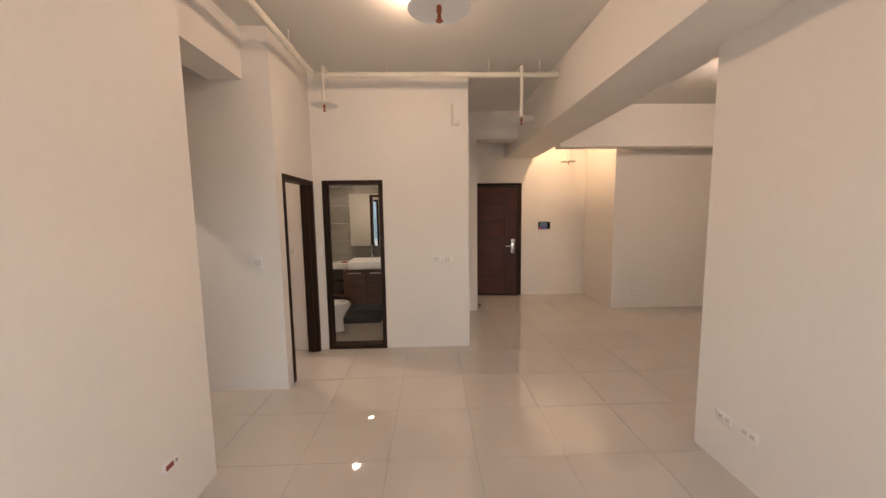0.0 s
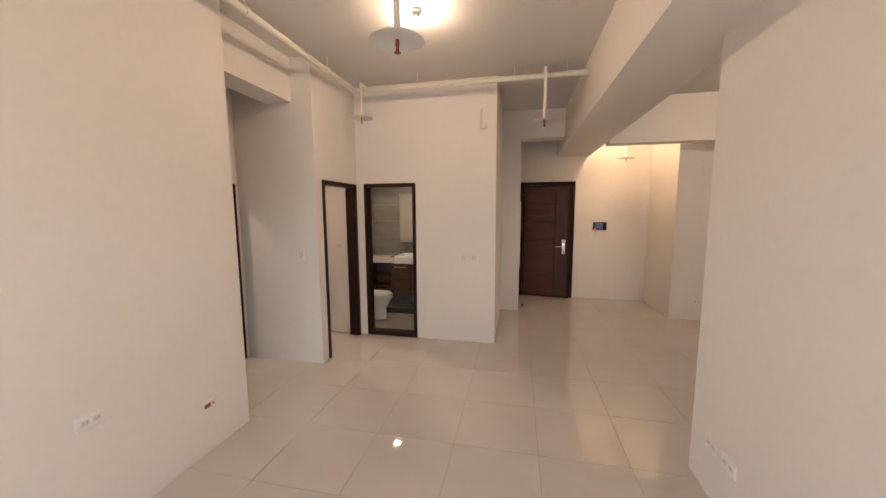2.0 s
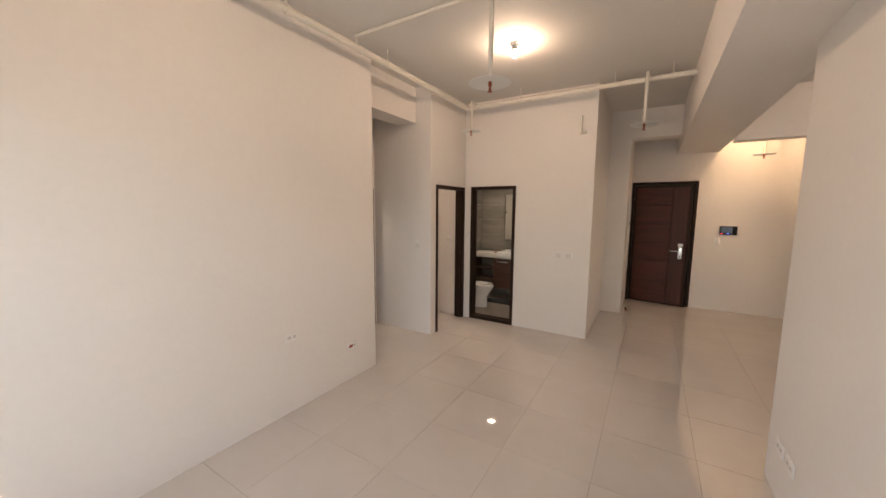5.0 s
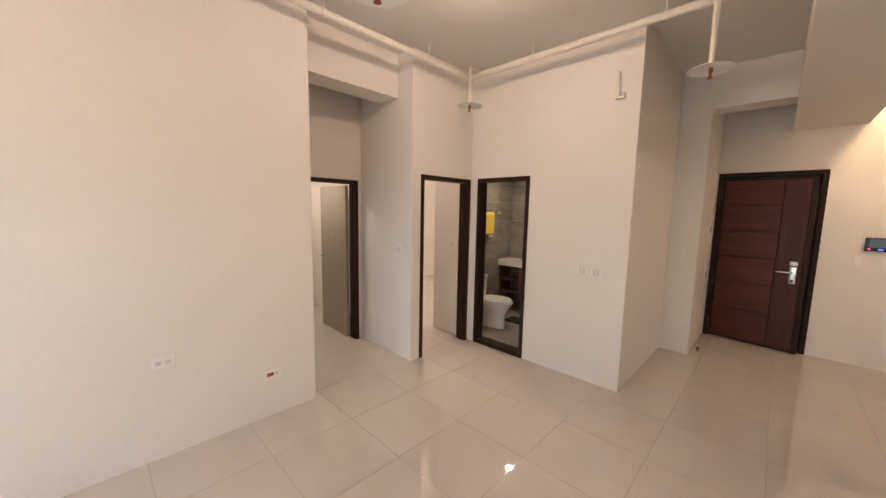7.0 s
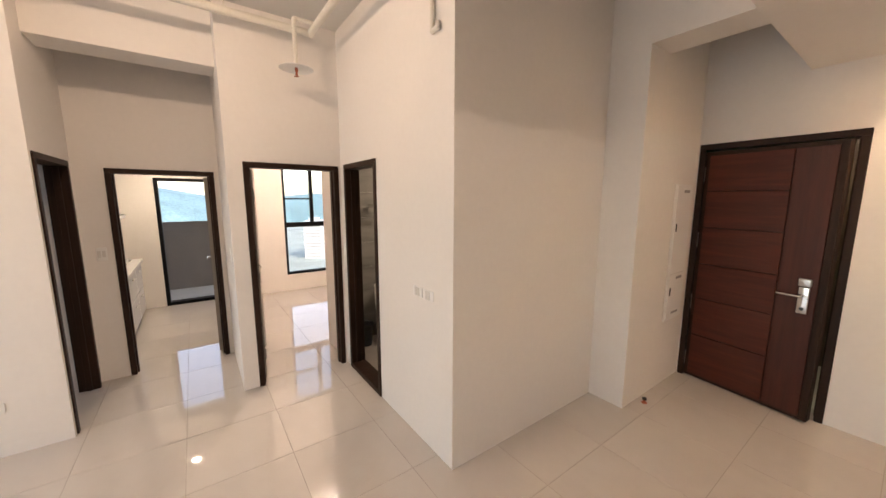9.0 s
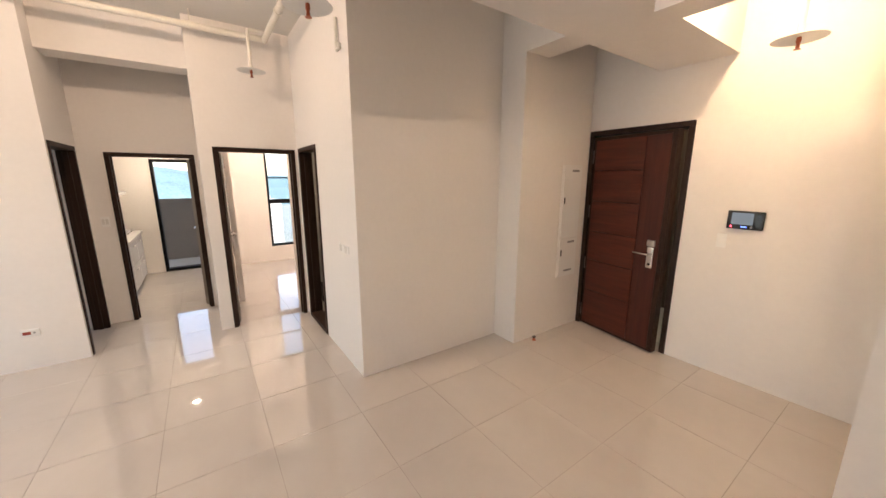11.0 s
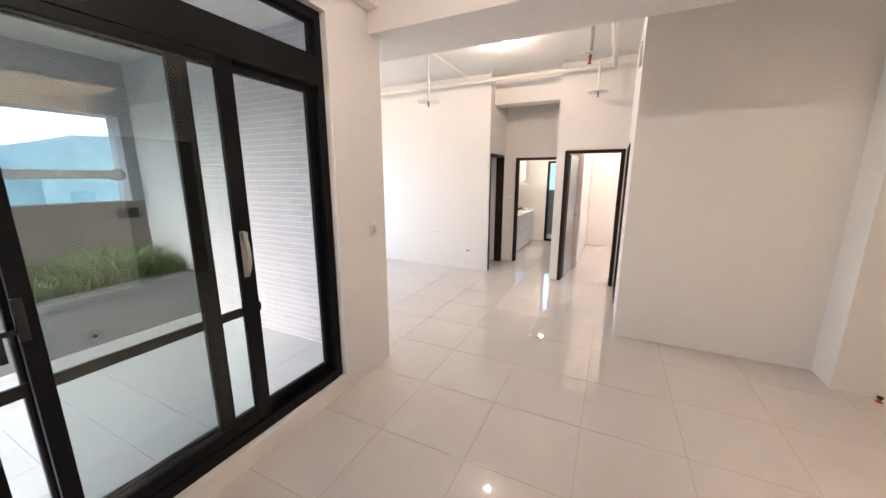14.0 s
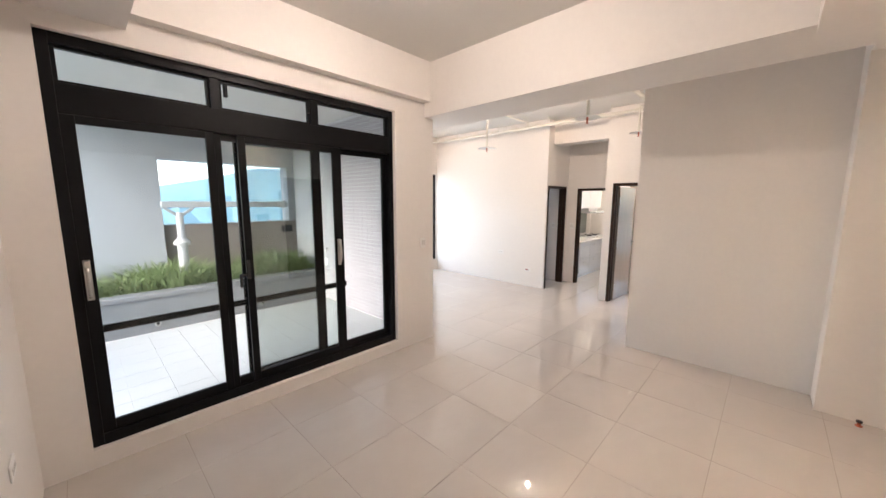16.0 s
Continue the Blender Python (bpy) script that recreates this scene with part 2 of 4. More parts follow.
def mesh_of(name, bm, mat, smooth=False):
    me = bpy.data.meshes.new(name)
    bm.to_mesh(me)
    bm.free()
    me.materials.append(mat)
    if smooth:
        me.polygons.foreach_set("use_smooth", [True] * len(me.polygons))
        me.set_sharp_from_angle(angle=radians(38))
    return me


def part(name, bm, mat, parent, label="", smooth=False):
    ob = new(name, mesh_of(name, bm, mat, smooth))
    ob.parent = parent
    return tagged(ob, label)


def solid(name, bm, mat, label="", category="", kind="", group="", smooth=False):
    return tagged(new(name, mesh_of(name, bm, mat, smooth)), label, category, group, kind)


def thing(name, label, category, m=None, group="", kind=""):
    ob = new(name)
    ob.empty_display_size = 0.1
    if m is not None:
        ob.matrix_basis = m
    return tagged(ob, label, category, group, kind)


def wall_bm(axis, a0, a1, u0, u1, z0, z1, holes=()):
    """A wall slab between a0 and a1 on its axis, from u0 to u1 along the other, with openings (u0, u1, z0, z1) cut through it."""
    us = sorted({u0, u1, *[h[0] for h in holes], *[h[1] for h in holes]})
    zs = sorted({z0, z1, *[h[2] for h in holes], *[h[3] for h in holes]})
    us = [u for u in us if u0 <= u <= u1]
    zs = [z for z in zs if z0 <= z <= z1]
    bm = bmesh.new()
    made = {}

    def vert(a, u, z):
        k = (a, u, z)
        if k not in made:
            made[k] = bm.verts.new((a, u, z) if axis == "x" else (u, a, z))
        return made[k]

    def full(i, j):
        if not (0 <= i < len(us) - 1 and 0 <= j < len(zs) - 1):
            return False
        u, z = (us[i] + us[i + 1]) / 2, (zs[j] + zs[j + 1]) / 2
        return not any(h[0] < u < h[1] and h[2] < z < h[3] for h in holes)

    for i in range(len(us) - 1):
        for j in range(len(zs) - 1):
            if not full(i, j):
                continue
            ua, ub, za, zb = us[i], us[i + 1], zs[j], zs[j + 1]
            for a in (a0, a1):
                bm.faces.new([vert(a, *p) for p in ((ua, za), (ub, za), (ub, zb), (ua, zb))])
            for di, dj, p, q in ((-1, 0, (ua, za), (ua, zb)), (1, 0, (ub, za), (ub, zb)), (0, -1, (ua, za), (ub, za)), (0, 1, (ua, zb), (ub, zb))):
                if not full(i + di, j + dj):
                    bm.faces.new([vert(a0, *p), vert(a1, *p), vert(a1, *q), vert(a0, *q)])
    bmesh.ops.recalc_face_normals(bm, faces=bm.faces)
    return bm


def wall(name, axis, a0, a1, u0, u1, z0=0.0, z1=None, holes=(), mat=None, label="smooth warm white painted plaster wall"):
    return solid(name, wall_bm(axis, a0, a1, u0, u1, z0, CEIL_Z if z1 is None else z1, holes), mat or PAINT, label, "wall", "structure")


# ---- plan ----
CEIL_Z = 3.27
XL, YL = -1.85, -2.05          # living room side wall and where it ends
XB, YP = -1.835, -0.968        # bedroom door wall and the pier
XK = -2.80                     # kitchen door wall
XR, YR = 1.406, -1.891         # wall beside the balcony, and its end
YE, XE = 2.625, 2.58           # entrance wall, and the wall beside it
YD = 1.52                      # face of the block beside the entrance
XW = 4.717                     # dining room outer wall
YB = -5.02                     # living room window wall
BATH = (-1.732, -1.022, 0.0, 2.05)
BED = (-0.845, -0.026, 0.0, 2.04)
KIT = (-1.842, -1.010, 0.0, 2.0)
ROOM = (-2.70, -1.89, 0.0, 2.04)
ENT = (0.311, 1.314, 0.0, 2.22)
SLIDE = (1.975, 4.494, 0.115, 2.685)
WIN = (XL + 0.015, 1.20, 0.26, 2.39)

wall("wall_living", "x", XL - 0.12, XL, YB, YL - 0.12)
wall("wall_room_door", "y", YL - 0.12, YL, XK, XL, holes=[ROOM])
wall("wall_kitchen_door", "x", XK - 0.12, XK, YL - 0.12, -0.64, holes=[KIT])
wall("wall_pier", "y", YP, YP + 0.12, XK, XB - 0.12)
wall("wall_bedroom_door", "x", XB - 0.12, XB, YP, 0.0, holes=[BED])
wall("wall_bathroom_door", "y", 0.0, 0.12, -2.47, 0.0, holes=[BATH])
wall("wall_bathroom_side", "x", -0.12, 0.0, 0.12, 1.55)
wall("wall_panel", "x", 0.0, 0.3, 1.55, YE)
wall("wall_entrance", "y", YE, YE + 0.2, -0.12, XE + 0.12, holes=[ENT])
wall("wall_entrance_side", "x", XE, XE + 0.12, YD, YE)
wall("wall_block", "y", YD, YD + 0.12, XE + 0.12, XW)
wall("wall_dining", "x", XW, XW + 0.15, YR - 0.14, YE)
wall("wall_balcony_door", "y", YR - 0.14, YR, XR + 0.14, XW, holes=[SLIDE])
wall("wall_balcony", "x", XR, XR + 0.14, YB, YR)
wall("wall_window", "y", YB - 0.15, YB, XL - 0.12, XR + 0.14, holes=[WIN])
# rooms behind the doors
wall("wall_small_room", "x", XK - 0.04, XK + 0.05, YB, YL - 0.12)
wall("wall_kitchen_left", "y", -2.63, -2.51, -5.52, XK - 0.12)
wall("wall_kitchen_stub", "x", XK - 0.12, XK, -2.51, YL - 0.12)
wall("wall_kitchen_right", "y", -0.70, -0.64, -5.40, XK - 0.12)
KDOOR = (-1.68, -0.78, 0.0, 2.04)
BWIN = (0.12, 1.34, 0.30, 2.33)
wall("wall_kitchen_far", "x", -5.52, -5.40, -2.51, -0.64, holes=[KDOOR])
wall("wall_bedroom_far", "x", -5.40, -5.25, -0.64, 3.2, holes=[BWIN])
wall("wall_bedroom_end", "y", 3.2, 3.32, -5.40, -2.35)
wall("wall_bath_left", "x", -2.47, -2.35, 0.12, 3.2)
wall("wall_bath_far", "y", 1.72, 1.84, -2.35, -0.12)

# ceilings and beams
def slab(name, x0, x1, y0, y1, z0, z1, label, cat="ceiling", mat=None):
    return solid(name, box(x0, x1, y0, y1, z0, z1), mat or CEIL, label, cat, "structure")

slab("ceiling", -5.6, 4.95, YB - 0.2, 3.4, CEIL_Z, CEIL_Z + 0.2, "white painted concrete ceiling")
BX0, BX1, BZ = 0.965, 1.545, 2.69
slab("beam_main", BX0, BX1, YB, YE, BZ, CEIL_Z, "white painted concrete ceiling beam", "beam", PAINT)
slab("beam_entrance", 0.3, BX0, 1.55, 1.86, 2.835, CEIL_Z, "white painted concrete beam before the entrance", "beam", PAINT)
slab("beam_niche", -2.37, -2.075, YL, YP, 2.83, CEIL_Z, "white painted beam over the door niche", "beam", PAINT)
slab("beam_dining", BX1, XW, 1.22, 1.44, 2.64, CEIL_Z, "white painted concrete beam across the dining room", "beam", PAINT)
slab("beam_balcony", BX1, 4.10, YR, YR + 0.10, 2.85, CEIL_Z, "white painted beam above the balcony door", "beam", PAINT)
slab("beam_outer", 4.10, XW, YR, 1.22, 2.78, CEIL_Z, "white painted beam along the outer wall", "beam", PAINT)
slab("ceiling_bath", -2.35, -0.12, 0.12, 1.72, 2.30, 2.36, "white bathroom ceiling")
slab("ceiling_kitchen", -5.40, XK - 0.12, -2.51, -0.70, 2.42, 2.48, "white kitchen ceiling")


# ---- bulbs ----
def bulb(name, x, y, mat, label):
    b = thing(name, label, "light bulb", pose(x, y, CEIL_Z))
    part("socket", lathe([(0.05, -0.001), (0.05, -0.010), (0.032, -0.02), (0.028, -0.034), (0.022, -0.036)]), PLASTIC, b, smooth=True)
    part("neck", lathe([(0.014, -0.036), (0.018, -0.045), (0.027, -0.062), (0.0325, -0.075), (0.031, -0.076)]), PLASTIC, b, "white plastic bulb neck", smooth=True)
    part("glass", lathe([(0.030, -0.077), (0.033, -0.089), (0.031, -0.105), (0.023, -0.119), (0.011, -0.126), (0.003, -0.128)]), mat, b, "lit frosted glass bulb", smooth=True)
    return b

bulb("light_bulb", -0.55, -1.50, BULB, "lit bare bulb in a white ceiling socket")
bulb("light_bulb", -0.50, -3.95, BULB_DIM, "lit bare bulb in a white ceiling socket")
# added fill lamp, out of view, that lifts the dining room light
bulb("light_bulb", 3.05, -0.42, BULB_FILL, "unseen lit bare bulb added to brighten the dining room")
bulb("light_bulb", -3.55, 0.35, BULB_BED, "lit bare bulb in the bedroom ceiling")
bulb("light_bulb", 1.80, 1.68, BULB_WARM, "warm lit bare bulb above the entrance")


def downlight(x, y, z):
    d = thing("downlight", "round recessed lit ceiling downlight", "ceiling light", pose(x, y, z), "downlights")
    part("ring", lathe([(0.065, 0.0), (0.065, -0.006), (0.05, -0.010), (0.05, -0.002)]), PLASTIC, d, smooth=True)
    part("lens", lathe([(0.048, -0.002), (0.048, -0.007), (0.02, -0.009)]), DOWNLIGHT, d, "glowing lens")

downlight(-1.70, 0.95, 2.30)
downlight(-4.75, -1.50, 2.42)
downlight(-3.40, -1.50, 2.42)


# ---- doors ----
def door_frame(name, axis, face, back, u0, u1, z1, label, group="", w=0.045, out=0.012, sill=False):
    """Lining and architrave round an opening; face is the side that the walk sees."""
    d = thing(name, label, "door frame", group=group, kind="structure")
    s = 1 if face > back else -1
    a, b = sorted((face + s * out, back - s * out))

    def bx(u, v, z, zz):
        return box(a, b, u, v, z, zz, 0.004) if axis == "x" else box(u, v, a, b, z, zz, 0.004)
    part("jamb", bx(u0, u0 + w, 0.0, z1 - w), FRAME, d)
    part("jamb", bx(u1 - w, u1, 0.0, z1 - w), FRAME, d)
    part("head", bx(u0, u1, z1 - w, z1), FRAME, d)
    m = (a + b) / 2

    def stop(u, v, z, zz):
        return box(m - 0.02, m + 0.02, u, v, z, zz, 0.002) if axis == "x" else box(u, v, m - 0.02, m + 0.02, z, zz, 0.002)
    part("door_stop", stop(u0 + w, u0 + w + 0.012, 0.0, z1 - w), FRAME, d)
    part("door_stop", stop(u1 - w - 0.012, u1 - w, 0.0, z1 - w), FRAME, d)
    if sill:
        part("threshold", bx(u0 + w, u1 - w, 0.0, 0.05), FRAME, d, "dark raised threshold")
    return d


door_frame("door_1", "x", XB, XB - 0.12, BED[0], BED[1], BED[3], "dark brown wooden door frame of the bedroom")
door_frame("door_2", "y", 0.0, 0.12, BATH[0], BATH[1], BATH[3], "dark brown wooden door frame of the bathroom", sill=True)
door_frame("door_3", "x", XK, XK - 0.12, KIT[0], KIT[1], KIT[3], "dark brown wooden door frame of the kitchen")
door_frame("door_4", "y", YL, YL - 0.12, ROOM[0], ROOM[1], ROOM[3], "dark brown wooden door frame of the small room")
door_frame("door_5", "y", YE, YE + 0.2, ENT[0], ENT[1], ENT[3], "dark brown steel frame of the entrance door", w=0.05)


def lever(parent, x, z, y, s):
    """A lever handle on a leaf; y is the leaf's face, s the side that it points to."""
    part("handle", cyl((x, y, z), (x, y + s * 0.012, z), 0.027), CHROME, parent, "chrome lever handle", smooth=True)
    bm = bmesh.new()
    add_cyl(bm, (x, y + s * 0.01, z), (x, y + s * 0.055, z), 0.009)
    add_cyl(bm, (x, y + s * 0.05, z), (x - 0.115, y + s * 0.052, z), 0.009, 0.007)
    part("lever", bm, CHROME, parent, smooth=True)


def leaf(name, width, height, m, mat, label):
    """A flush door leaf hinged at its own origin, reaching along x."""
    d = thing(name, label, "door", m)
    part("panel", box(0.0, width, -0.02, 0.02, 0.008, height, 0.003), mat, d)
    for s in (-1, 1):
        lever(d, width - 0.06, 1.0, s * 0.02, s)
    for z in (0.25, 1.0, height - 0.22):
        part("hinge", cyl((-0.004, -0.024, z - 0.05), (-0.004, -0.024, z + 0.05), 0.008, n=10), STEEL, d, smooth=True)
    return d


leaf("kitchen_door", 0.73, 1.945, pose(XK - 0.14, KIT[1] - 0.07, 0, 0, 0, 177), LEAF, "open taupe wooden kitchen door leaf")
leaf("bedroom_door", 0.72, 1.985, pose(XB - 0.13, BED[0] + 0.06, 0, 0, 0, 176), LEAF, "open taupe wooden bedroom door leaf")
leaf("bathroom_door", 0.61, 1.985, pose(BATH[1] - 0.05, 0.15, 0, 0, 0, 28), FRAME, "open dark wooden bathroom door leaf")


def entrance_door():
    w, h = 0.885, 2.15
    d = thing("entrance_door", "heavy mahogany entrance door standing slightly ajar", "door", pose(ENT[0] + 0.055, YE + 0.035, 0, 0, 0, -8))
    part("panel", box(0, w, -0.03, 0.045, 0.012, h, 0.006), FRAME, d, "dark steel edged core")
    x1 = 0.60
    rows = [0.04, 0.44, 0.80, 1.13, 1.47, 1.80]
    for a, b in zip(rows, rows[1:]):
        part("plank", box(0.035, x1, -0.040, -0.029, a + 0.003, b - 0.003, 0.004), MAHOG, d)
    part("plank", box(0.035, x1, -0.040, -0.029, 1.803, h - 0.035, 0.004), MAHOG, d)
    part("stile", box(x1 + 0.006, w - 0.05, -0.040, -0.029, 0.043, h - 0.035, 0.004), MAHOG_DARK, d, "dark mahogany stile")
    part("edge_trim", box(w - 0.045, w - 0.002, -0.042, -0.029, 0.02, h - 0.01, 0.003), FRAME, d)
    lock = part("lock_plate", box(0.735, 0.800, -0.054, -0.039, 0.86, 1.07, 0.008, 3), CHROME, d, "chrome digital lock plate", smooth=True)
    part("lock_cover", box(0.730, 0.805, -0.062, -0.039, 1.075, 1.135, 0.008, 3), STEEL, d, "ribbed steel lock cover", smooth=True)
    bm = bmesh.new()
    add_cyl(bm, (0.765, -0.05, 1.0), (0.765, -0.095, 1.0), 0.011)
    add_cyl(bm, (0.775, -0.092, 1.0), (0.625, -0.095, 1.0), 0.011, 0.009)
    part("handle", bm, CHROME, d, "chrome lever handle", smooth=True)
    part("keyhole", cyl((0.768, -0.053, 0.90), (0.768, -0.058, 0.90), 0.013), BLACK, d, smooth=True)
    for z in (0.18, 0.75, 1.35, 1.95):
        part("hinge", cyl((-0.012, -0.03, z - 0.07), (-0.012, -0.03, z + 0.07), 0.013, n=12), STEEL, d, smooth=True)

entrance_door()
# corridor outside the entrance
wall("wall_corridor", "y", YE + 1.35, YE + 1.45, -0.5, 3.0, mat=CORRIDOR, label="dark wood panelled corridor wall")
wall("wall_corridor_left", "x", -0.6, -0.5, YE + 0.2, YE + 1.45, mat=CORRIDOR, label="dark wood panelled corridor wall")
wall("wall_corridor_right", "x", 3.0, 3.1, YE + 0.2, YE + 1.45, mat=CORRIDOR, label="dark wood panelled corridor wall")
slab("floor_corridor", -0.6, 3.1, YE + 0.2, YE + 1.45, -0.10, -0.004, "dark stone corridor floor", "floor", STONE_FLOOR)
slab("floor_threshold", ENT[0], ENT[1], YE, YE + 0.2, -0.0015, 0.006, "dark stone entrance threshold", "floor", STONE_FLOOR)
slab("ceiling_corridor", -0.6, 3.1, YE + 0.2, YE + 1.45, 2.6, 2.7, "white corridor ceiling")
downlight(1.15, YE + 0.85, 2.6)
ex = thing("exit_sign", "green glowing exit sign on the corridor wall", "exit sign", pose(1.62, YE + 1.35, 2.12))
part("case", box(-0.16, 0.16, -0.03, 0.0, -0.08, 0.08, 0.006), PLASTIC, ex)
part("face", box(-0.15, 0.15, -0.036, -0.031, -0.07, 0.07), EXIT_GREEN, ex)


# ---- balcony door ----
def sliding_door():
    x0, x1, z0, z1 = SLIDE
    d = thing("balcony_door", "black aluminium sliding balcony door with a row of top lights", "sliding door", kind="structure")
    ya, yb = YR - 0.135, YR - 0.05
    w = 0.055
    part("frame_jamb", box(x0, x0 + w, ya, yb, z0, z1, 0.003), ALU, d)
    part("frame_jamb", box(x1 - w, x1, ya, yb, z0, z1, 0.003), ALU, d)
    part("frame_head", box(x0 + w, x1 - w, ya, yb, z1 - 0.06, z1, 0.003), ALU, d)
    part("transom", box(x0 + w, x1 - w, ya - 0.003, yb + 0.003, 2.235, 2.41, 0.004), ALU, d)
    part("sill_track", box(x0 + w, x1 - w, ya - 0.003, yb + 0.006, z0, z0 + 0.075, 0.003), ALU, d)
    for y in (ya + 0.02, ya + 0.045, ya + 0.07):
        part("rail", box(x0 + w, x1 - w, y - 0.003, y + 0.003, z0 + 0.075, z0 + 0.087), ALU, d)
    # top lights
    for x in (2.86, 3.63):
        part("mullion", box(x - 0.03, x + 0.03, ya + 0.004, yb - 0.004, 2.41, z1 - 0.06, 0.003), ALU, d)
    spans = [(x0 + w, 2.83), (2.89, 3.60), (3.66, x1 - w)]
    for k, (a, b) in enumerate(spans):
        s = part("top_light", box(a + 0.02, b - 0.02, ya + 0.035, ya + 0.041, 2.43, z1 - 0.075), GLASS, d)
        s.visible_shadow = False
        for n, bb in (("bead", (a, b, 2.41, 2.43)), ("bead", (a, b, z1 - 0.078, z1 - 0.06))):
            part(n, box(bb[0], bb[1], ya + 0.02, ya + 0.055, bb[2], bb[3], 0.002), ALU, d)
        for u in (a, b - 0.02):
            part("bead", box(u, u + 0.02, ya + 0.02, ya + 0.055, 2.43, z1 - 0.078, 0.002), ALU, d)
    for x in (2.925, 3.565):
        part("stay", box(x - 0.012, x + 0.012, yb - 0.006, yb + 0.03, 2.50, 2.60, 0.004), ALU, d, "black top light catch")
    # sashes
    def sash(a, b, y, name, wl=0.06, wr=0.06, handle=None, mat=GLASS, lab="clear glass"):
        s = part(name, box(a, a + wr, y - 0.014, y + 0.014, z0 + 0.085, 2.235, 0.003), ALU, d)
        part("stile", box(b - wl, b, y - 0.014, y + 0.014, z0 + 0.085, 2.235, 0.003), ALU, s)
        part("rail", box(a + wr, b - wl, y - 0.014, y + 0.014, 2.185, 2.235, 0.003), ALU, s)
        part("rail", box(a + wr, b - wl, y - 0.014, y + 0.014, z0 + 0.085, z0 + 0.15, 0.003), ALU, s)
        g = part("glass", box(a + wr, b - wl, y - 0.003, y + 0.003, z0 + 0.15, 2.185), mat, s, lab)
        g.visible_shadow = False
        if handle is not None:
            bm = bmesh.new()
            add_box(bm, handle - 0.017, handle + 0.017, y + 0.014, y + 0.022, 1.10, 1.36, 0.004)
            add_box(bm, handle - 0.014, handle + 0.014, y + 0.02, y + 0.045, 1.305, 1.355, 0.005)
            grip = [(0.040, 1.31), (0.052, 1.28), (0.056, 1.23), (0.052, 1.18), (0.036, 1.135), (0.018, 1.12)]
            for (ya_, za_), (yb_, zb_) in zip(grip, grip[1:]):
                add_cyl(bm, (handle, y + ya_, za_), (handle, y + yb_, zb_), 0.011, n=10)
            part("handle", bm, STEEL, s, "worn grey pull handle")
    yo, ym, yi = ya + 0.02, ya + 0.045, ya + 0.07
    sash(3.66, x1 - w, yi, "sash", wr=0.055, wl=0.065, handle=x1 - w - 0.030)
    sash(2.61, 3.505, yi, "sash", wr=0.09, wl=0.055, handle=2.665)
    sash(2.80, 3.515, yo - 0.024, "screen_sash", wl=0.045, wr=0.075, mat=MESH, lab="grey insect mesh")
    sash(2.845, 3.67, ym, "sash", wr=0.055, wl=0.06)
    sash(x0 + w, 2.85, yo, "sash", wl=0.05)
    part("screen_bar", box(2.56, x1 - w, yo - 0.008, yo + 0.008, 0.86, 0.91, 0.002), ALU, d)
    bm = bmesh.new()
    add_box(bm, 3.480, 3.510, yi + 0.014, yi + 0.035, 1.09, 1.25, 0.004)
    add_box(bm, 3.510, 3.560, yi + 0.02, yi + 0.032, 1.12, 1.14, 0.003)
    add_box(bm, 3.545, 3.565, yi + 0.02, yi + 0.034, 1.03, 1.14, 0.003)
    part("latch", bm, BLACK, d, "black latch")

sliding_door()


def wood_window(name, axis, a, b, u0, u1, z0, z1, mid, mull, label, opener=()):
    """A black aluminium window in a hole; mid: height of the cross bar; mull: uprights."""
    d = thing(name, label, "window", kind="structure")
    w = 0.05

    def bx(u, v, z, zz, t=0.0):
        return box(a + t, b - t, u, v, z, zz, 0.003) if axis == "x" else box(u, v, a + t, b - t, z, zz, 0.003)
    part("window_frame", bx(u0, u0 + w, z0, z1), ALU, d)
    part("window_frame", bx(u1 - w, u1, z0, z1), ALU, d)
    part("window_frame", bx(u0 + w, u1 - w, z1 - w, z1), ALU, d)
    part("window_sill", bx(u0 + w, u1 - w, z0, z0 + w), ALU, d)
    part("cross_bar", bx(u0 + w, u1 - w, mid - 0.045, mid + 0.045, -0.004), ALU, d)
    for m in mull:
        part("mullion", bx(m - 0.03, m + 0.03, mid + 0.045, z1 - w, 0.004), ALU, d)
    for o0, o1, oz in opener:
        part("cross_bar", bx(o0, o1, oz - 0.012, oz + 0.012, 0.01), ALU, d)
    c = (a + b) / 2
    for za, zb in ((z0 + w, mid - 0.045), (mid + 0.045, z1 - w)):
        bm = box(c - 0.003, c + 0.003, u0 + w, u1 - w, za, zb) if axis == "x" else box(u0 + w, u1 - w, c - 0.003, c + 0.003, za, zb)
        g = part("pane", bm, GLASS, d, "clear glass pane")
        g.visible_shadow = False

wood_window("window_1", "y", YB - 0.13, YB - 0.05, *WIN, 1.10, [-0.85, 0.20], "tall black aluminium living room window")
wood_window("window_2", "x", -5.38, -5.30, *BWIN, 1.24, [0.64], "black aluminium bedroom window over the city", [(0.17, 0.64, 1.72)])

# ---- service balcony behind the kitchen ----
kf = thing("door_6", "black aluminium frame of the kitchen balcony door", "door frame", kind="structure")
for n, bb in (("jamb", (KDOOR[0], KDOOR[0] + 0.05, 0.0, KDOOR[3])), ("jamb", (KDOOR[1] - 0.05, KDOOR[1], 0.0, KDOOR[3])), ("head", (KDOOR[0] + 0.05, KDOOR[1] - 0.05, KDOOR[3] - 0.05, KDOOR[3])), ("threshold", (KDOOR[0] + 0.05, KDOOR[1] - 0.05, 0.0, 0.05))):
    part(n, box(-5.53, -5.385, bb[0], bb[1], bb[2], bb[3], 0.003), ALU, kf)
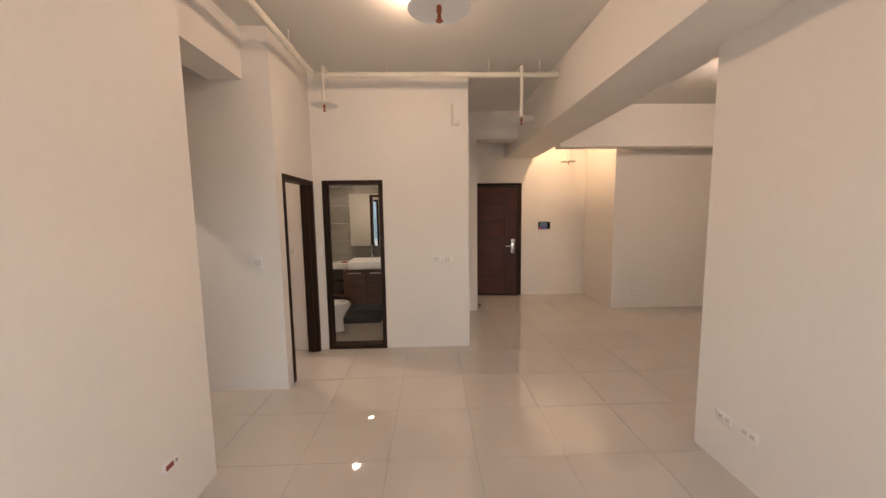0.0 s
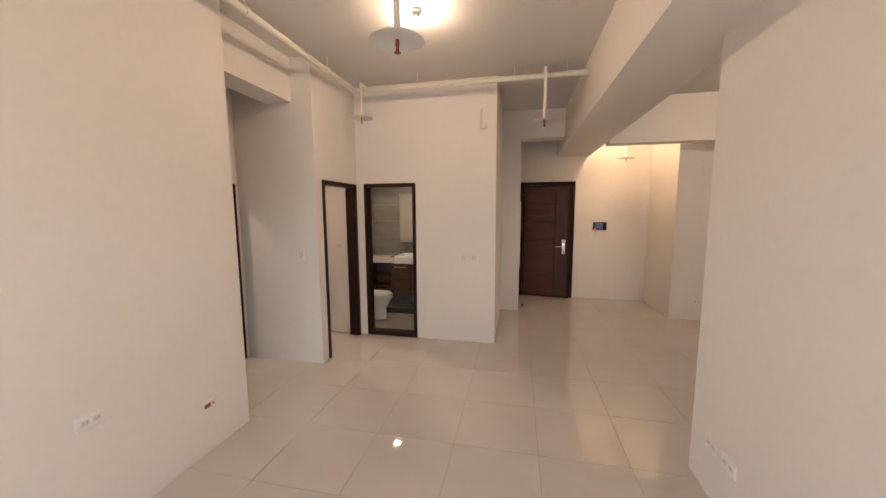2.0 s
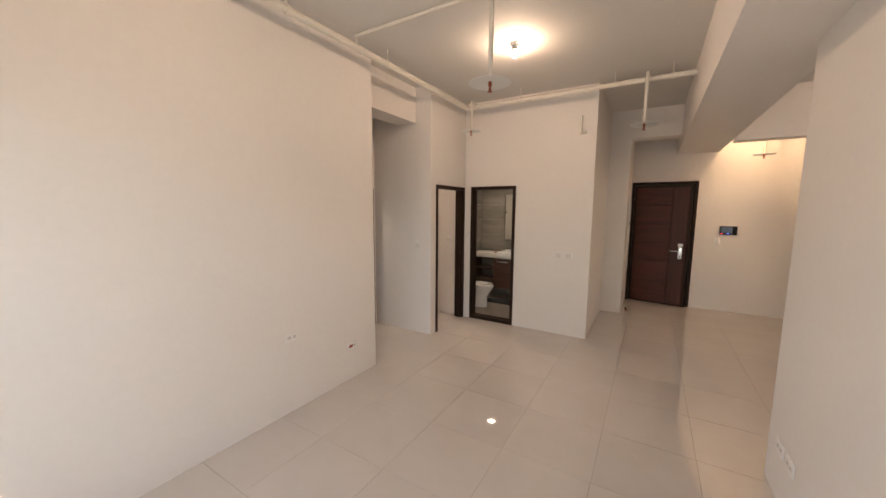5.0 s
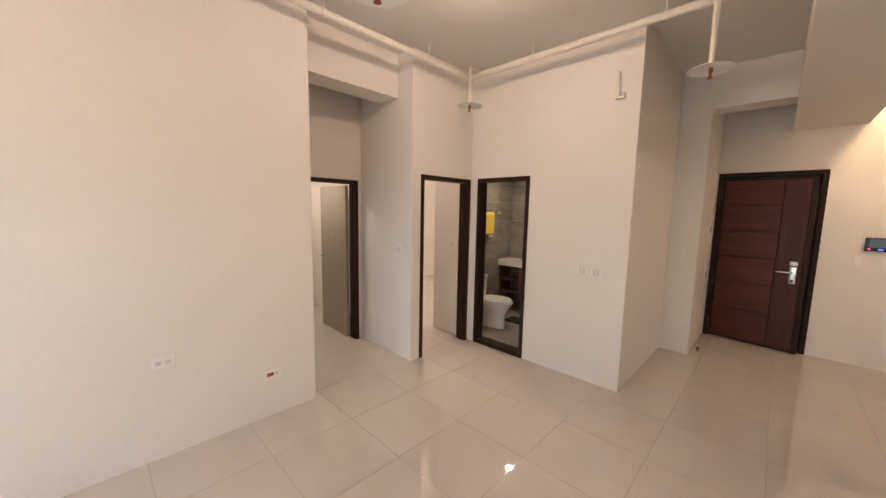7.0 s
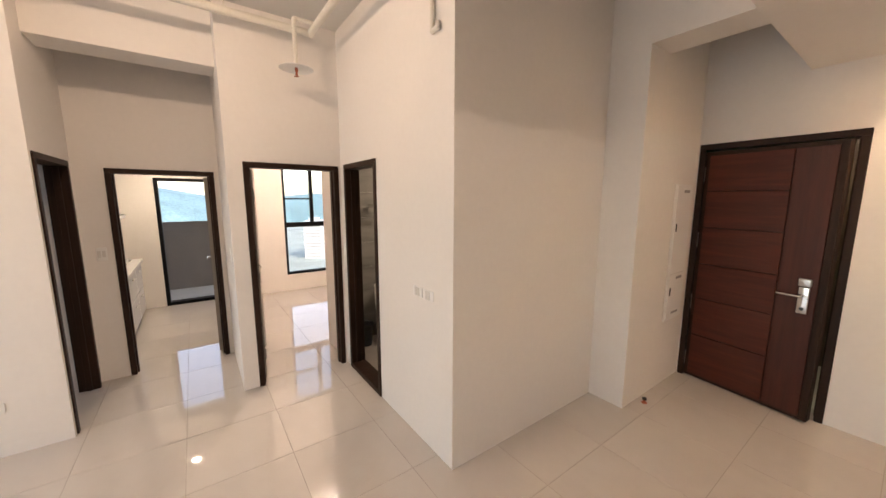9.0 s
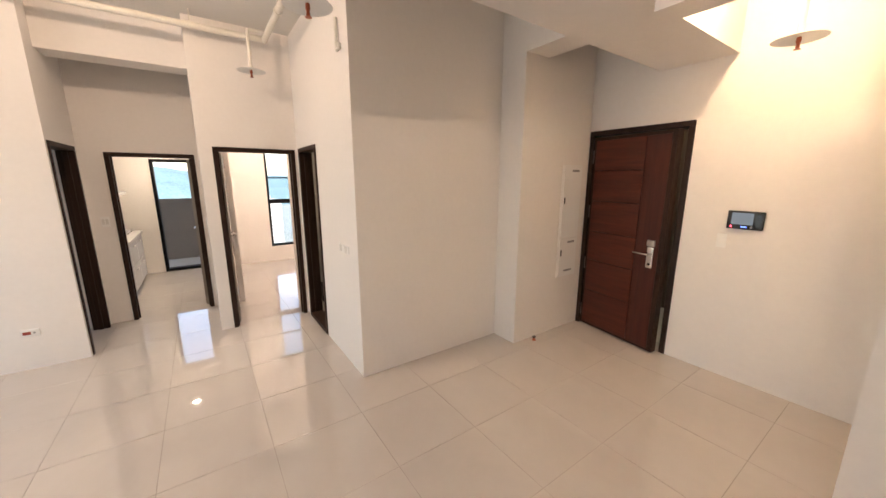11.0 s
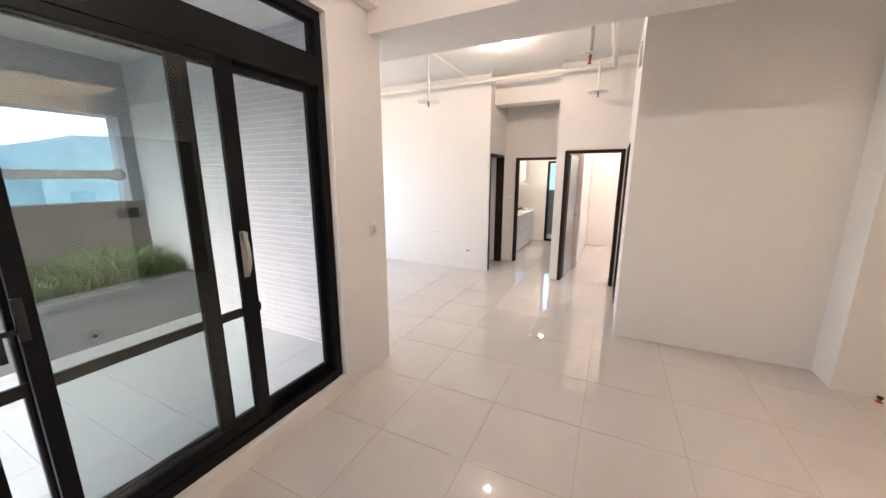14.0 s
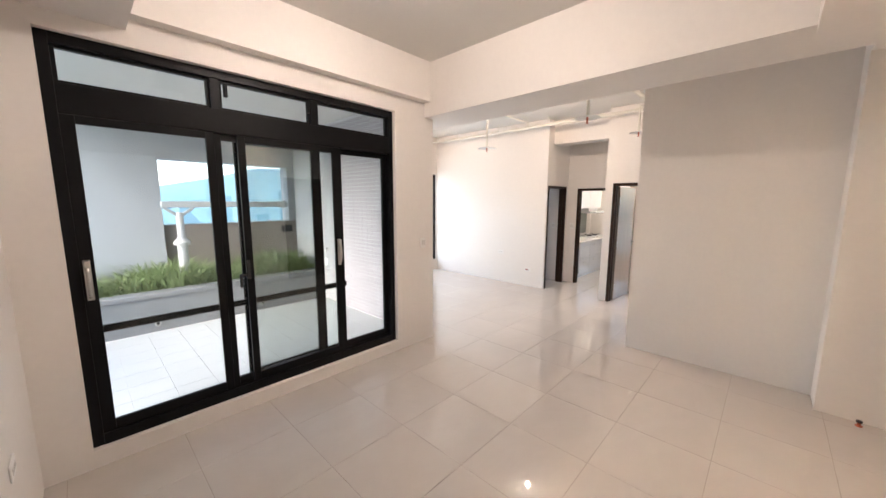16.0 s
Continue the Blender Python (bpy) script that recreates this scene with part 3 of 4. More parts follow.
ld = thing("kitchen_balcony_door", "open black louvred aluminium door against the kitchen wall", "door", pose(-5.37, KDOOR[1] - 0.06, 0, 0, 0, -2))
part("stile", box(0.0, 0.07, -0.02, 0.02, 0.05, 2.03, 0.003), ALU, ld)
part("stile", box(0.58, 0.65, -0.02, 0.02, 0.05, 2.03, 0.003), ALU, ld)
part("rail", box(0.07, 0.58, -0.02, 0.02, 0.05, 0.15, 0.003), ALU, ld)
part("rail", box(0.07, 0.58, -0.02, 0.02, 1.95, 2.03, 0.003), ALU, ld)
for i in range(18):
    bm = box(0.07, 0.58, -0.018, 0.018, -0.004, 0.004)
    bmesh.ops.rotate(bm, verts=bm.verts, cent=(0, 0, 0), matrix=Matrix.Rotation(radians(40), 3, "X"))
    bmesh.ops.translate(bm, verts=bm.verts, vec=(0, 0, 0.2 + i * 0.1))
    part("slat", bm, ALU, ld)
lever(ld, 0.615, 1.02, -0.02, -1)
part("lock", cyl((0.615, -0.02, 1.16), (0.615, -0.035, 1.16), 0.02), CHROME, ld, "chrome lock rose", smooth=True)
slab("floor_service", -6.85, -5.52, -2.9, -0.12, -0.12, -0.03, "pale tiled service balcony floor", "floor", BALC_TILE)
slab("parapet_service", -6.85, -6.75, -2.9, -0.80, -0.03, 1.28, "dark brown service balcony parapet", "parapet", PARAPET)
slab("ceiling_service", -6.85, -5.52, -2.9, -0.12, 2.55, 2.65, "white service balcony soffit")
slab("wall_service_end", -6.85, -5.52, -0.22, -0.12, -0.03, 2.6, "grey rendered service balcony wall", "wall", CONCRETE)
slab("wall_service", -6.85, -5.52, -3.0, -2.9, -0.03, 2.6, "grey rendered service balcony wall", "wall", CONCRETE)
gr = thing("balcony_grille", "black steel balcony grille of upright bars", "grille", pose(-6.8, -0.80, 0))
for i in range(5):
    part("bar", cyl((0.0, 0.05 + i * 0.12, 0.05), (0.0, 0.05 + i * 0.12, 2.55), 0.009, n=8), ALU, gr)
for z in (0.5, 1.55):
    part("cross_bar", cyl((0.0, 0.0, z), (0.0, 0.58, z), 0.009, n=8), ALU, gr)

# ---- kitchen ----
def drawer_unit(x0, x1, label):
    c = thing("kitchen_base_cabinet", label, "kitchen cabinet", pose(x0, -2.50, 0), "kitchen base cabinets")
    w = x1 - x0
    part("plinth", box(0.002, w - 0.002, 0.0, 0.53, 0.0, 0.10), STEEL, c, "brushed steel plinth")
    part("body", box(0.002, w - 0.002, 0.0, 0.575, 0.10, 0.80), CABINET, c)
    for za, zb in ((0.105, 0.445), (0.455, 0.795)):
        f = part("drawer_front", box(0.004, w - 0.004, 0.576, 0.596, za, zb, 0.004), CABINET, c, "glossy white drawer front")
        part("handle", box(w / 2 - 0.07, w / 2 + 0.07, 0.596, 0.612, zb - 0.09, zb - 0.075, 0.003), STEEL, f, "steel bar handle")

for a, b in ((-5.05, -4.45), (-4.45, -3.85), (-3.85, -3.25)):
    drawer_unit(a, b, "glossy white kitchen base cabinet with two drawers")
wt = thing("worktop", "white stone kitchen worktop on the base cabinets", "worktop", pose(-5.08, -2.505, 0.80))
part("top", box(0.0, 1.85, 0.0, 0.625, 0.0, 0.045, 0.006), WORKTOP, wt)
part("upstand", box(0.0, 1.85, 0.0, 0.02, 0.045, 0.10, 0.004), WORKTOP, wt)
bs = thing("backsplash", "grey green glass backsplash behind the hob", "backsplash", pose(-5.08, -2.507, 0.905))
part("panel", box(0.0, 1.85, 0.0, 0.008, 0.0, 0.54, 0.001), SPLASH, bs)
hob = thing("gas_hob", "white two burner gas hob on the worktop", "hob", pose(-4.72, -2.21, 0.845))
part("plate", box(-0.34, 0.34, -0.2, 0.2, 0.0, 0.02, 0.008), CABINET, hob)
for sx in (-0.17, 0.17):
    b = part("burner", lathe([(0.06, 0.02), (0.06, 0.035), (0.035, 0.045), (0.015, 0.048)]), BLACK, hob, "black burner", smooth=True)
    b.location = (sx, 0.02, 0)
    for k in range(4):
        a = k * math.pi / 2 + 0.4
        part("pan_support", cyl((sx + 0.04 * math.cos(a), 0.02 + 0.04 * math.sin(a), 0.055), (sx + 0.12 * math.cos(a), 0.02 + 0.12 * math.sin(a), 0.055), 0.006, n=8), BLACK, hob)
    part("knob", cyl((sx, -0.001 + 0.2, 0.012), (sx, 0.225, 0.012), 0.018), STEEL, hob, smooth=True)
hood = thing("cooker_hood", "slim white cooker hood under the wall cabinet", "cooker hood", pose(-4.72, -2.505, 1.45))
part("body", box(-0.36, 0.36, 0.0, 0.50, 0.0, 0.05, 0.008), CABINET, hood)
part("duct_box", box(-0.30, 0.30, 0.0, 0.30, 0.05, 0.12, 0.006), CABINET, hood)
for a, b in ((-5.10, -4.36), (-4.36, -3.70)):
    c = thing("kitchen_wall_cabinet", "glossy white kitchen wall cabinet", "kitchen cabinet", pose(a, -2.505, 1.57), "kitchen wall cabinets")
    part("body", box(0.002, b - a - 0.002, 0.0, 0.33, 0.0, 0.75), CABINET, c)
    part("door", box(0.004, (b - a) / 2 - 0.002, 0.331, 0.350, 0.003, 0.747, 0.004), CABINET, c)
    part("door", box((b - a) / 2 + 0.002, b - a - 0.004, 0.331, 0.350, 0.003, 0.747, 0.004), CABINET, c)

# ---- bathroom ----
slab("floor_bath", -2.35, -0.12, 0.12, 1.72, -0.02, 0.002, "grey tiled bathroom floor", "floor", STONE_FLOOR)
def wall_tiles(name, axis, at, s, u0, u1, z1, label):
    w = thing(name, label, "wall tiling", kind="structure")
    shared = {}
    z = 0.004
    while z < z1 - 0.02:
        h = min(0.3, z1 - z)
        u = u0
        while u < u1 - 0.01:
            l = min(0.6, u1 - u)
            k = (round(l, 3), round(h, 3))
            if k not in shared:
                t = 0.008
                bm = box(-t / 2, t / 2, 0.001, l - 0.001, 0.001, h - 0.001) if axis == "x" else box(0.001, l - 0.001, -t / 2, t / 2, 0.001, h - 0.001)
                shared[k] = mesh_of("tile", bm, STONE)
            o = new("tile", shared[k])
            o.parent = w
            o.location = (at + s * 0.004, u, z) if axis == "x" else (u, at + s * 0.004, z)
            u += 0.6
        z += 0.3
wall_tiles("wall_tiles_left", "x", -2.35, 1, 0.12, 1.72, 2.3, "grey stone wall tiling in the bathroom")
wall_tiles("wall_tiles_far", "y", 1.72, -1, -2.34, -0.13, 2.3, "grey stone wall tiling in the bathroom")
wall_tiles("wall_tiles_side", "x", -0.12, -1, 0.12, 1.71, 2.3, "grey stone wall tiling in the bathroom")

def toilet():
    m = pose(-2.325, 0.69, 0.002)
    t = thing("toilet", "white ceramic one piece toilet against the tiled wall", "toilet", m)
    part("pedestal", loft([(0.33, 0, 0.0, 0.27, 0.115), (0.33, 0, 0.05, 0.265, 0.11), (0.34, 0, 0.18, 0.25, 0.105), (0.37, 0, 0.28, 0.28, 0.15), (0.39, 0, 0.36, 0.31, 0.185), (0.39, 0, 0.385, 0.315, 0.19)]), CERAMIC, t, smooth=True)
    part("tank", loft([(0.10, 0, 0.30, 0.09, 0.16), (0.10, 0, 0.40, 0.095, 0.18), (0.10, 0, 0.62, 0.098, 0.19), (0.10, 0, 0.66, 0.095, 0.185)]), CERAMIC, t, smooth=True)
    part("tank_lid", loft([(0.10, 0, 0.66, 0.10, 0.195), (0.10, 0, 0.685, 0.10, 0.195), (0.10, 0, 0.695, 0.085, 0.18)]), CERAMIC, t, smooth=True)
    bm = bmesh.new()
    n = 36
    rings = []
    for rx, ry, z in ((0.235, 0.185, 0.387), (0.24, 0.19, 0.40), (0.235, 0.185, 0.412), (0.17, 0.125, 0.412), (0.165, 0.12, 0.40), (0.15, 0.11, 0.30), (0.06, 0.05, 0.24)):
        rings.append([bm.verts.new((0.44 + rx * math.cos(2 * math.pi * i / n), ry * math.sin(2 * math.pi * i / n), z)) for i in range(n)])
    for a, b in zip(rings, rings[1:]):
        for i in range(n):
            bm.faces.new((a[i], a[(i + 1) % n], b[(i + 1) % n], b[i]))
    bm.faces.new(rings[-1])
    bmesh.ops.recalc_face_normals(bm, faces=bm.faces)
    part("seat", bm, CERAMIC, t, "white seat ring", smooth=True)
    part("flush_button", cyl((0.10, 0, 0.695), (0.10, 0, 0.703), 0.022), CHROME, t, smooth=True)
toilet()

def vanity():
    v = thing("vanity_unit", "walnut wall hung vanity with open shelves and a white basin", "vanity", pose(-2.33, 1.708, 0))
    w = 1.55
    part("body", box(0.47, w, -0.46, -0.002, 0.23, 0.78, 0.003), VANITY, v)
    for x0, x1 in ((0.475, 0.825), (0.831, 1.18), (1.186, w - 0.005)):
        d = part("door", box(x0, x1, -0.480, -0.461, 0.235, 0.765, 0.003), VANITY, v)
        part("handle", box((x0 + x1) / 2 - 0.11, (x0 + x1) / 2 + 0.11, -0.495, -0.480, 0.725, 0.742, 0.003), STEEL, d, "steel bar handle")
    for z in (0.33, 0.54, 0.755):
        part("shelf", box(0.0, 0.469, -0.30, -0.002, z, z + 0.022, 0.002), VANITY, v)
    part("side_panel", box(0.0, 0.02, -0.30, -0.002, 0.352, 0.755), VANITY, v)
    part("shelf_divider", box(0.45, 0.469, -0.30, -0.002, 0.352, 0.755), VANITY, v)
    part("top", box(-0.005, w + 0.01, -0.36, -0.002, 0.782, 0.875, 0.006), WORKTOP, v, "white stone top")
    bm = bmesh.new()
    add_box(bm, 0.55, 1.20, -0.53, -0.05, 0.795, 0.93, 0.025, 4)
    for f in bm.faces:
        f.select = False
    top = max(bm.faces, key=lambda f: f.calc_center_median().z)
    r = bmesh.ops.inset_region(bm, faces=[top], thickness=0.025)
    bmesh.ops.translate(bm, verts=top.verts, vec=(0, 0, -0.10))
    part("basin", bm, CERAMIC, v, "white rectangular basin", smooth=True)
    f = part("tap", cyl((0.88, -0.10, 0.93), (0.88, -0.10, 1.11), 0.018), CHROME, v, "chrome mixer tap", smooth=True)
    part("spout", tube([(0.88, -0.10, 1.10), (0.88, -0.15, 1.14), (0.88, -0.20, 1.12), (0.88, -0.23, 1.06)], 0.012), CHROME, f, smooth=True)
    part("lever", cyl((0.88, -0.10, 1.075), (0.88, -0.05, 1.11), 0.007), CHROME, f, smooth=True)
vanity()
mc = thing("mirror_cabinet", "frameless mirror on the tiled bathroom wall", "mirror", pose(-1.80, 1.708, 1.13))
part("body", box(0.0, 1.34, -0.10, -0.002, 0.0, 0.86), STEEL, mc)
part("mirror", box(0.0, 1.34, -0.106, -0.101, 0.0, 0.86), MIRROR, mc, "clear mirror glass")
soap = thing("soap_dish", "red soap on the vanity top", "soap", pose(-1.86, 1.42, 0.876))
part("soap_bar", box(-0.05, 0.05, -0.03, 0.03, 0.0, 0.025, 0.01, 3), RED, soap, smooth=True)
bin_ob = thing("waste_bin", "small black plastic bin beside the toilet", "bin", pose(-2.14, 0.33, 0.003))
part("body", lathe([(0.075, 0.0), (0.085, 0.12), (0.095, 0.245), (0.098, 0.25), (0.090, 0.25), (0.072, 0.02)]), BLACK, bin_ob, smooth=True)
part("rim", lathe([(0.098, 0.244), (0.102, 0.25), (0.098, 0.257), (0.091, 0.25)]), BLACK, bin_ob, smooth=True)
mat_ob = thing("bath_mat", "dark grey bath mat on the tiled floor", "mat", pose(-1.60, 1.13, 0.003))
part("pile", box(-0.33, 0.33, -0.12, 0.12, 0.0, 0.012, 0.005), MAT, mat_ob)
part("border", box(-0.35, 0.35, -0.14, 0.14, 0.0, 0.006, 0.002), BLACK, mat_ob)
tr = thing("towel_rail", "chrome towel rail on the tiled wall", "towel rail", pose(-2.34, 0.60, 1.63))
part("rail", cyl((0.07, -0.1, 0.0), (0.07, 0.55, 0.0), 0.008, n=12), CHROME, tr, smooth=True)
part("rail", cyl((0.16, -0.1, 0.03), (0.16, 0.55, 0.03), 0.008, n=12), CHROME, tr, smooth=True)
for y in (-0.1, 0.55):
    part("bracket", box(0.0, 0.17, y - 0.008, y + 0.008, -0.012, 0.038, 0.003), CHROME, tr)
tw = thing("towel", "yellow terry towel folded over the towel rail", "towel", pose(-2.27, 0.92, 1.63))
bm = bmesh.new()
nx, nz = 14, 16
grid = []
for i in range(nx + 1):
    col = []
    u = i / nx * 0.34 - 0.17
    for j in range(nz * 2 + 1):
        s = (j - nz) / nz
        z = 0.012 - abs(s) * (0.34 if s > 0 else 0.24)
        x = 0.012 * math.copysign(min(1, abs(s) * 12), s) + 0.006 * math.sin(u * 40 + s * 3) * abs(s)
        col.append(bm.verts.new((x, u + 0.006 * math.sin(s * 7), z)))
    grid.append(col)
for a, b in zip(grid, grid[1:]):
    for j in range(len(a) - 1):
        bm.faces.new((a[j], b[j], b[j + 1], a[j + 1]))
t_ob = part("cloth", bm, TOWEL, tw, smooth=True)
so = t_ob.modifiers.new("thick", 'SOLIDIFY')
so.thickness = 0.007


# ---- sprinkler pipes ----
PX, PY, PZ = -1.68, -0.27, 3.13
pipe = thing("sprinkler_pipe", "cream painted steel sprinkler pipe under the ceiling", "pipe", pose(PX, PY, PZ))
part("run", tube([(0, YB - PY + 0.02, 0), (0, 0, 0), (BX0 - PX - 0.01, 0, 0)], 0.03), PIPE, pipe, smooth=True)
for y in (-4.2, -3.1, -2.0, -0.9):
    part("hanger", cyl((0, y - PY, 0.02), (0, y - PY, CEIL_Z - PZ), 0.006, n=8), PIPE, pipe)
    part("clamp", cyl((0, y - PY - 0.015, 0), (0, y - PY + 0.015, 0), 0.036, n=16), PIPE, pipe, smooth=True)
for x in (-0.9, 0.2, 0.75):
    part("hanger", cyl((x - PX, 0, 0.02), (x - PX, 0, CEIL_Z - PZ), 0.006, n=8), PIPE, pipe)
    part("clamp", cyl((x - PX - 0.015, 0, 0), (x - PX + 0.015, 0, 0), 0.036, n=16), PIPE, pipe, smooth=True)


def sprinkler(x, y, z, r, top, feed, label):
    """A pendent sprinkler under a round shield plate, on a drop pipe."""
    s = thing("sprinkler", label, "sprinkler", pose(x, y, z), "ceiling sprinklers")
    part("drop_pipe", cyl((0, 0, 0.012), (0, 0, top - z), 0.017, n=14), PIPE, s, smooth=True)
    part("shield_plate", lathe([(0.012, 0.016), (r * 0.5, 0.012), (r, 0.0), (r, -0.003), (r * 0.5, 0.007), (0.012, 0.010)], 40), DISC, s, "thin white round shield plate", smooth=True)
    h = part("head", lathe([(0.011, 0.008), (0.013, -0.015), (0.008, -0.03), (0.011, -0.05), (0.004, -0.055)], 14), COPPER, s, "red brass sprinkler head", smooth=True)
    part("deflector", cyl((0, 0, -0.058), (0, 0, -0.060), 0.018, n=14), COPPER, h)
    if feed:
        part("feed_pipe", tube([(0, 0, top - z)] + [(a - x, b - y, c - z) for a, b, c in feed], 0.015), PIPE, s, smooth=True)

sprinkler(-0.39, -2.42, 2.61, 0.15, 3.225, [(PX, -2.42, 3.225), (PX, -2.42, PZ)], "pendent sprinkler with a round white plate on a drop pipe")
sprinkler(0.52, -0.41, 2.63, 0.13, 3.16, [(0.52, PY, 3.16)], "pendent sprinkler with a round white plate on a drop pipe")
sprinkler(-1.53, -0.44, 2.77, 0.13, 3.15, [(-1.53, PY, 3.15)], "pendent sprinkler with a round white plate in the corner")
sprinkler(2.0, 2.05, 2.54, 0.13, CEIL_Z, [], "pendent sprinkler with a round white plate over the entrance")
hk = thing("pipe_hook", "small white bent conduit on the wall near the ceiling", "conduit", pose(-0.185, 0.0, 2.68))
part("tube", tube([(0.0, -0.02, 0.22), (0.0, -0.02, 0.0), (0.055, -0.02, 0.0), (0.055, -0.02, 0.03)], 0.014), PIPE, hk, smooth=True)


# ---- switches, sockets and panels ----
def plate(name, label, category, m, w, h, kind_of):
    """A wall plate that faces -y of its own frame."""
    d = thing(name, label, category, m, "wall plates")
    part("cover", box(-w / 2, w / 2, -0.009, -0.0005, -h / 2, h / 2, 0.004, 3), PLASTIC, d, smooth=True)
    if kind_of == "switch":
        for x in (-0.016, 0.016):
            part("rocker", box(x - 0.012, x + 0.012, -0.014, -0.009, -0.03, 0.03, 0.002), ROCKER, d)
    elif kind_of == "socket":
        n = max(1, round(w / 0.12))
        for k in range(n):
            c = -w / 2 + w * (k + 0.5) / n
            for x in (-0.025, 0.025):
                o = part("outlet", box(c + x - 0.018, c + x + 0.018, -0.011, -0.009, -0.014, 0.014, 0.001), ROCKER, d)
                for sx in (-0.006, 0.006):
                    part("slot", box(c + x + sx - 0.001, c + x + sx + 0.001, -0.0115, -0.0109, -0.005, 0.005), BLACK, o)
    elif kind_of == "red":
        part("outlet", box(-0.045, 0.005, -0.012, -0.009, -0.014, 0.014, 0.001), RED, d, "dark red emergency outlet")
        part("lamp", box(0.02, 0.034, -0.012, -0.009, -0.008, 0.008, 0.001), PLASTIC_GREY, d)
    return d

plate("socket_plate", "white double socket low on the wall", "socket", pose(XL, -3.07, 0.65, 0, 0, 90), 0.13, 0.075, "socket")
plate("socket_plate", "white socket plate with a dark red outlet", "socket", pose(XL, -2.40, 0.345, 0, 0, 90), 0.12, 0.07, "red")
plate("socket_plate", "white triple socket low on the wall", "socket", pose(XR, -2.13, 0.325, 0, 0, -90), 0.125, 0.085, "socket")
plate("socket_plate", "white triple socket low on the wall", "socket", pose(XR, -2.30, 0.325, 0, 0, -90), 0.125, 0.085, "socket")
plate("switch_plate", "white switch plate beside the bathroom", "switch", pose(-0.395, 0.0, 1.10), 0.12, 0.07, "switch")
plate("switch_plate", "white switch plate beside the bathroom", "switch", pose(-0.265, 0.0, 1.10), 0.12, 0.07, "switch")
plate("switch_plate", "white switch plate on the pier", "switch", pose(-2.04, YP, 1.22), 0.075, 0.12, "switch")
plate("switch_plate", "white switch plate between the bedroom and the kitchen", "switch", pose(XK, -1.93, 1.22, 0, 0, 90), 0.075, 0.12, "switch")
plate("switch_plate", "white switch plate inside the small room", "switch", pose(XK + 0.05, -2.32, 1.22, 0, 0, 90), 0.075, 0.12, "switch")
plate("switch_plate", "white switch plate between bathroom and bedroom", "switch", pose(-1.785, 0.0, 1.22), 0.05, 0.12, "none")
plate("switch_plate", "white double switch beside the balcony door", "switch", pose(1.58, YR, 1.235, 0, 0, 180), 0.085, 0.12, "switch")
plate("socket_plate", "white socket low on the block wall", "socket", pose(2.95, YD, 0.30), 0.12, 0.075, "socket")
plate("socket_plate", "white socket low on the outer wall", "socket", pose(XW, -1.10, 0.60, 0, 0, -90), 0.12, 0.075, "socket")
plate("switch_plate", "small white switch under the intercom", "switch", pose(1.625, YE, 1.20), 0.07, 0.12, "none")
plate("switch_plate", "white switch plate on the bedroom side wall", "switch", pose(-2.12, 0.0, 1.22), 0.075, 0.12, "switch")
plate("socket_plate", "white socket on the tiled bathroom wall", "socket", pose(-2.338, 1.12, 1.28, 0, 0, 90), 0.12, 0.07, "none")

ic = thing("intercom", "black video intercom with a lit screen on the wall", "intercom", pose(1.765, YE, 1.385))
part("body", box(-0.118, 0.118, -0.028, -0.001, -0.074, 0.074, 0.006, 3), BLACK, ic, smooth=True)
part("screen", box(-0.088, 0.052, -0.030, -0.028, -0.035, 0.060), SCREEN, ic, "dim blue grey screen")
part("speaker", box(0.066, 0.104, -0.030, -0.028, -0.05, 0.052, 0.001), BLACK, ic, "dark speaker grille")
part("indicator", cyl((-0.085, -0.028, -0.052), (-0.085, -0.032, -0.052), 0.007, n=12), LED_RED, ic, "red light")
part("indicator", box(-0.02, 0.015, -0.031, -0.028, -0.058, -0.048), LED_BLUE, ic, "blue light")
part("button", cyl((0.045, -0.028, -0.053), (0.045, -0.032, -0.053), 0.008, n=12), PLASTIC_GREY, ic)

ep = thing("electric_panel", "white steel electric panel with two doors flush in the wall", "electric panel", pose(0.3, 2.345, 0.62, 0, 0, 90))
part("frame", box(-0.17, 0.17, -0.012, -0.001, 0.0, 1.24, 0.003), PLASTIC, ep)
for z0, z1, hz in ((0.47, 1.22, 0.86), (0.02, 0.44, 0.28)):
    dd = part("door", box(-0.155, 0.155, -0.022, -0.0125, z0, z1, 0.003), PLASTIC, ep)
    part("latch", box(-0.135, -0.120, -0.028, -0.022, hz - 0.035, hz + 0.035, 0.002), BLACK, dd, "black latch")
    part("label_strip", box(-0.02, 0.10, -0.0235, -0.0221, z1 - 0.055, z1 - 0.03), PLASTIC_GREY, dd, "grey printed strip")
part("label_strip", box(-0.06, 0.08, -0.0235, -0.0221, 0.06, 0.08), PLASTIC_GREY, ep, "grey printed strip")

ds = thing("door_stop", "small brass floor door stop", "door stop", pose(0.37, 1.79, 0.0))
part("base", lathe([(0.022, 0.0), (0.022, 0.006), (0.012, 0.01), (0.012, 0.03)]), COPPER, ds, smooth=True)
part("buffer", lathe([(0.017, 0.03), (0.019, 0.036), (0.017, 0.045)]), BLACK, ds, "black rubber buffer", smooth=True)


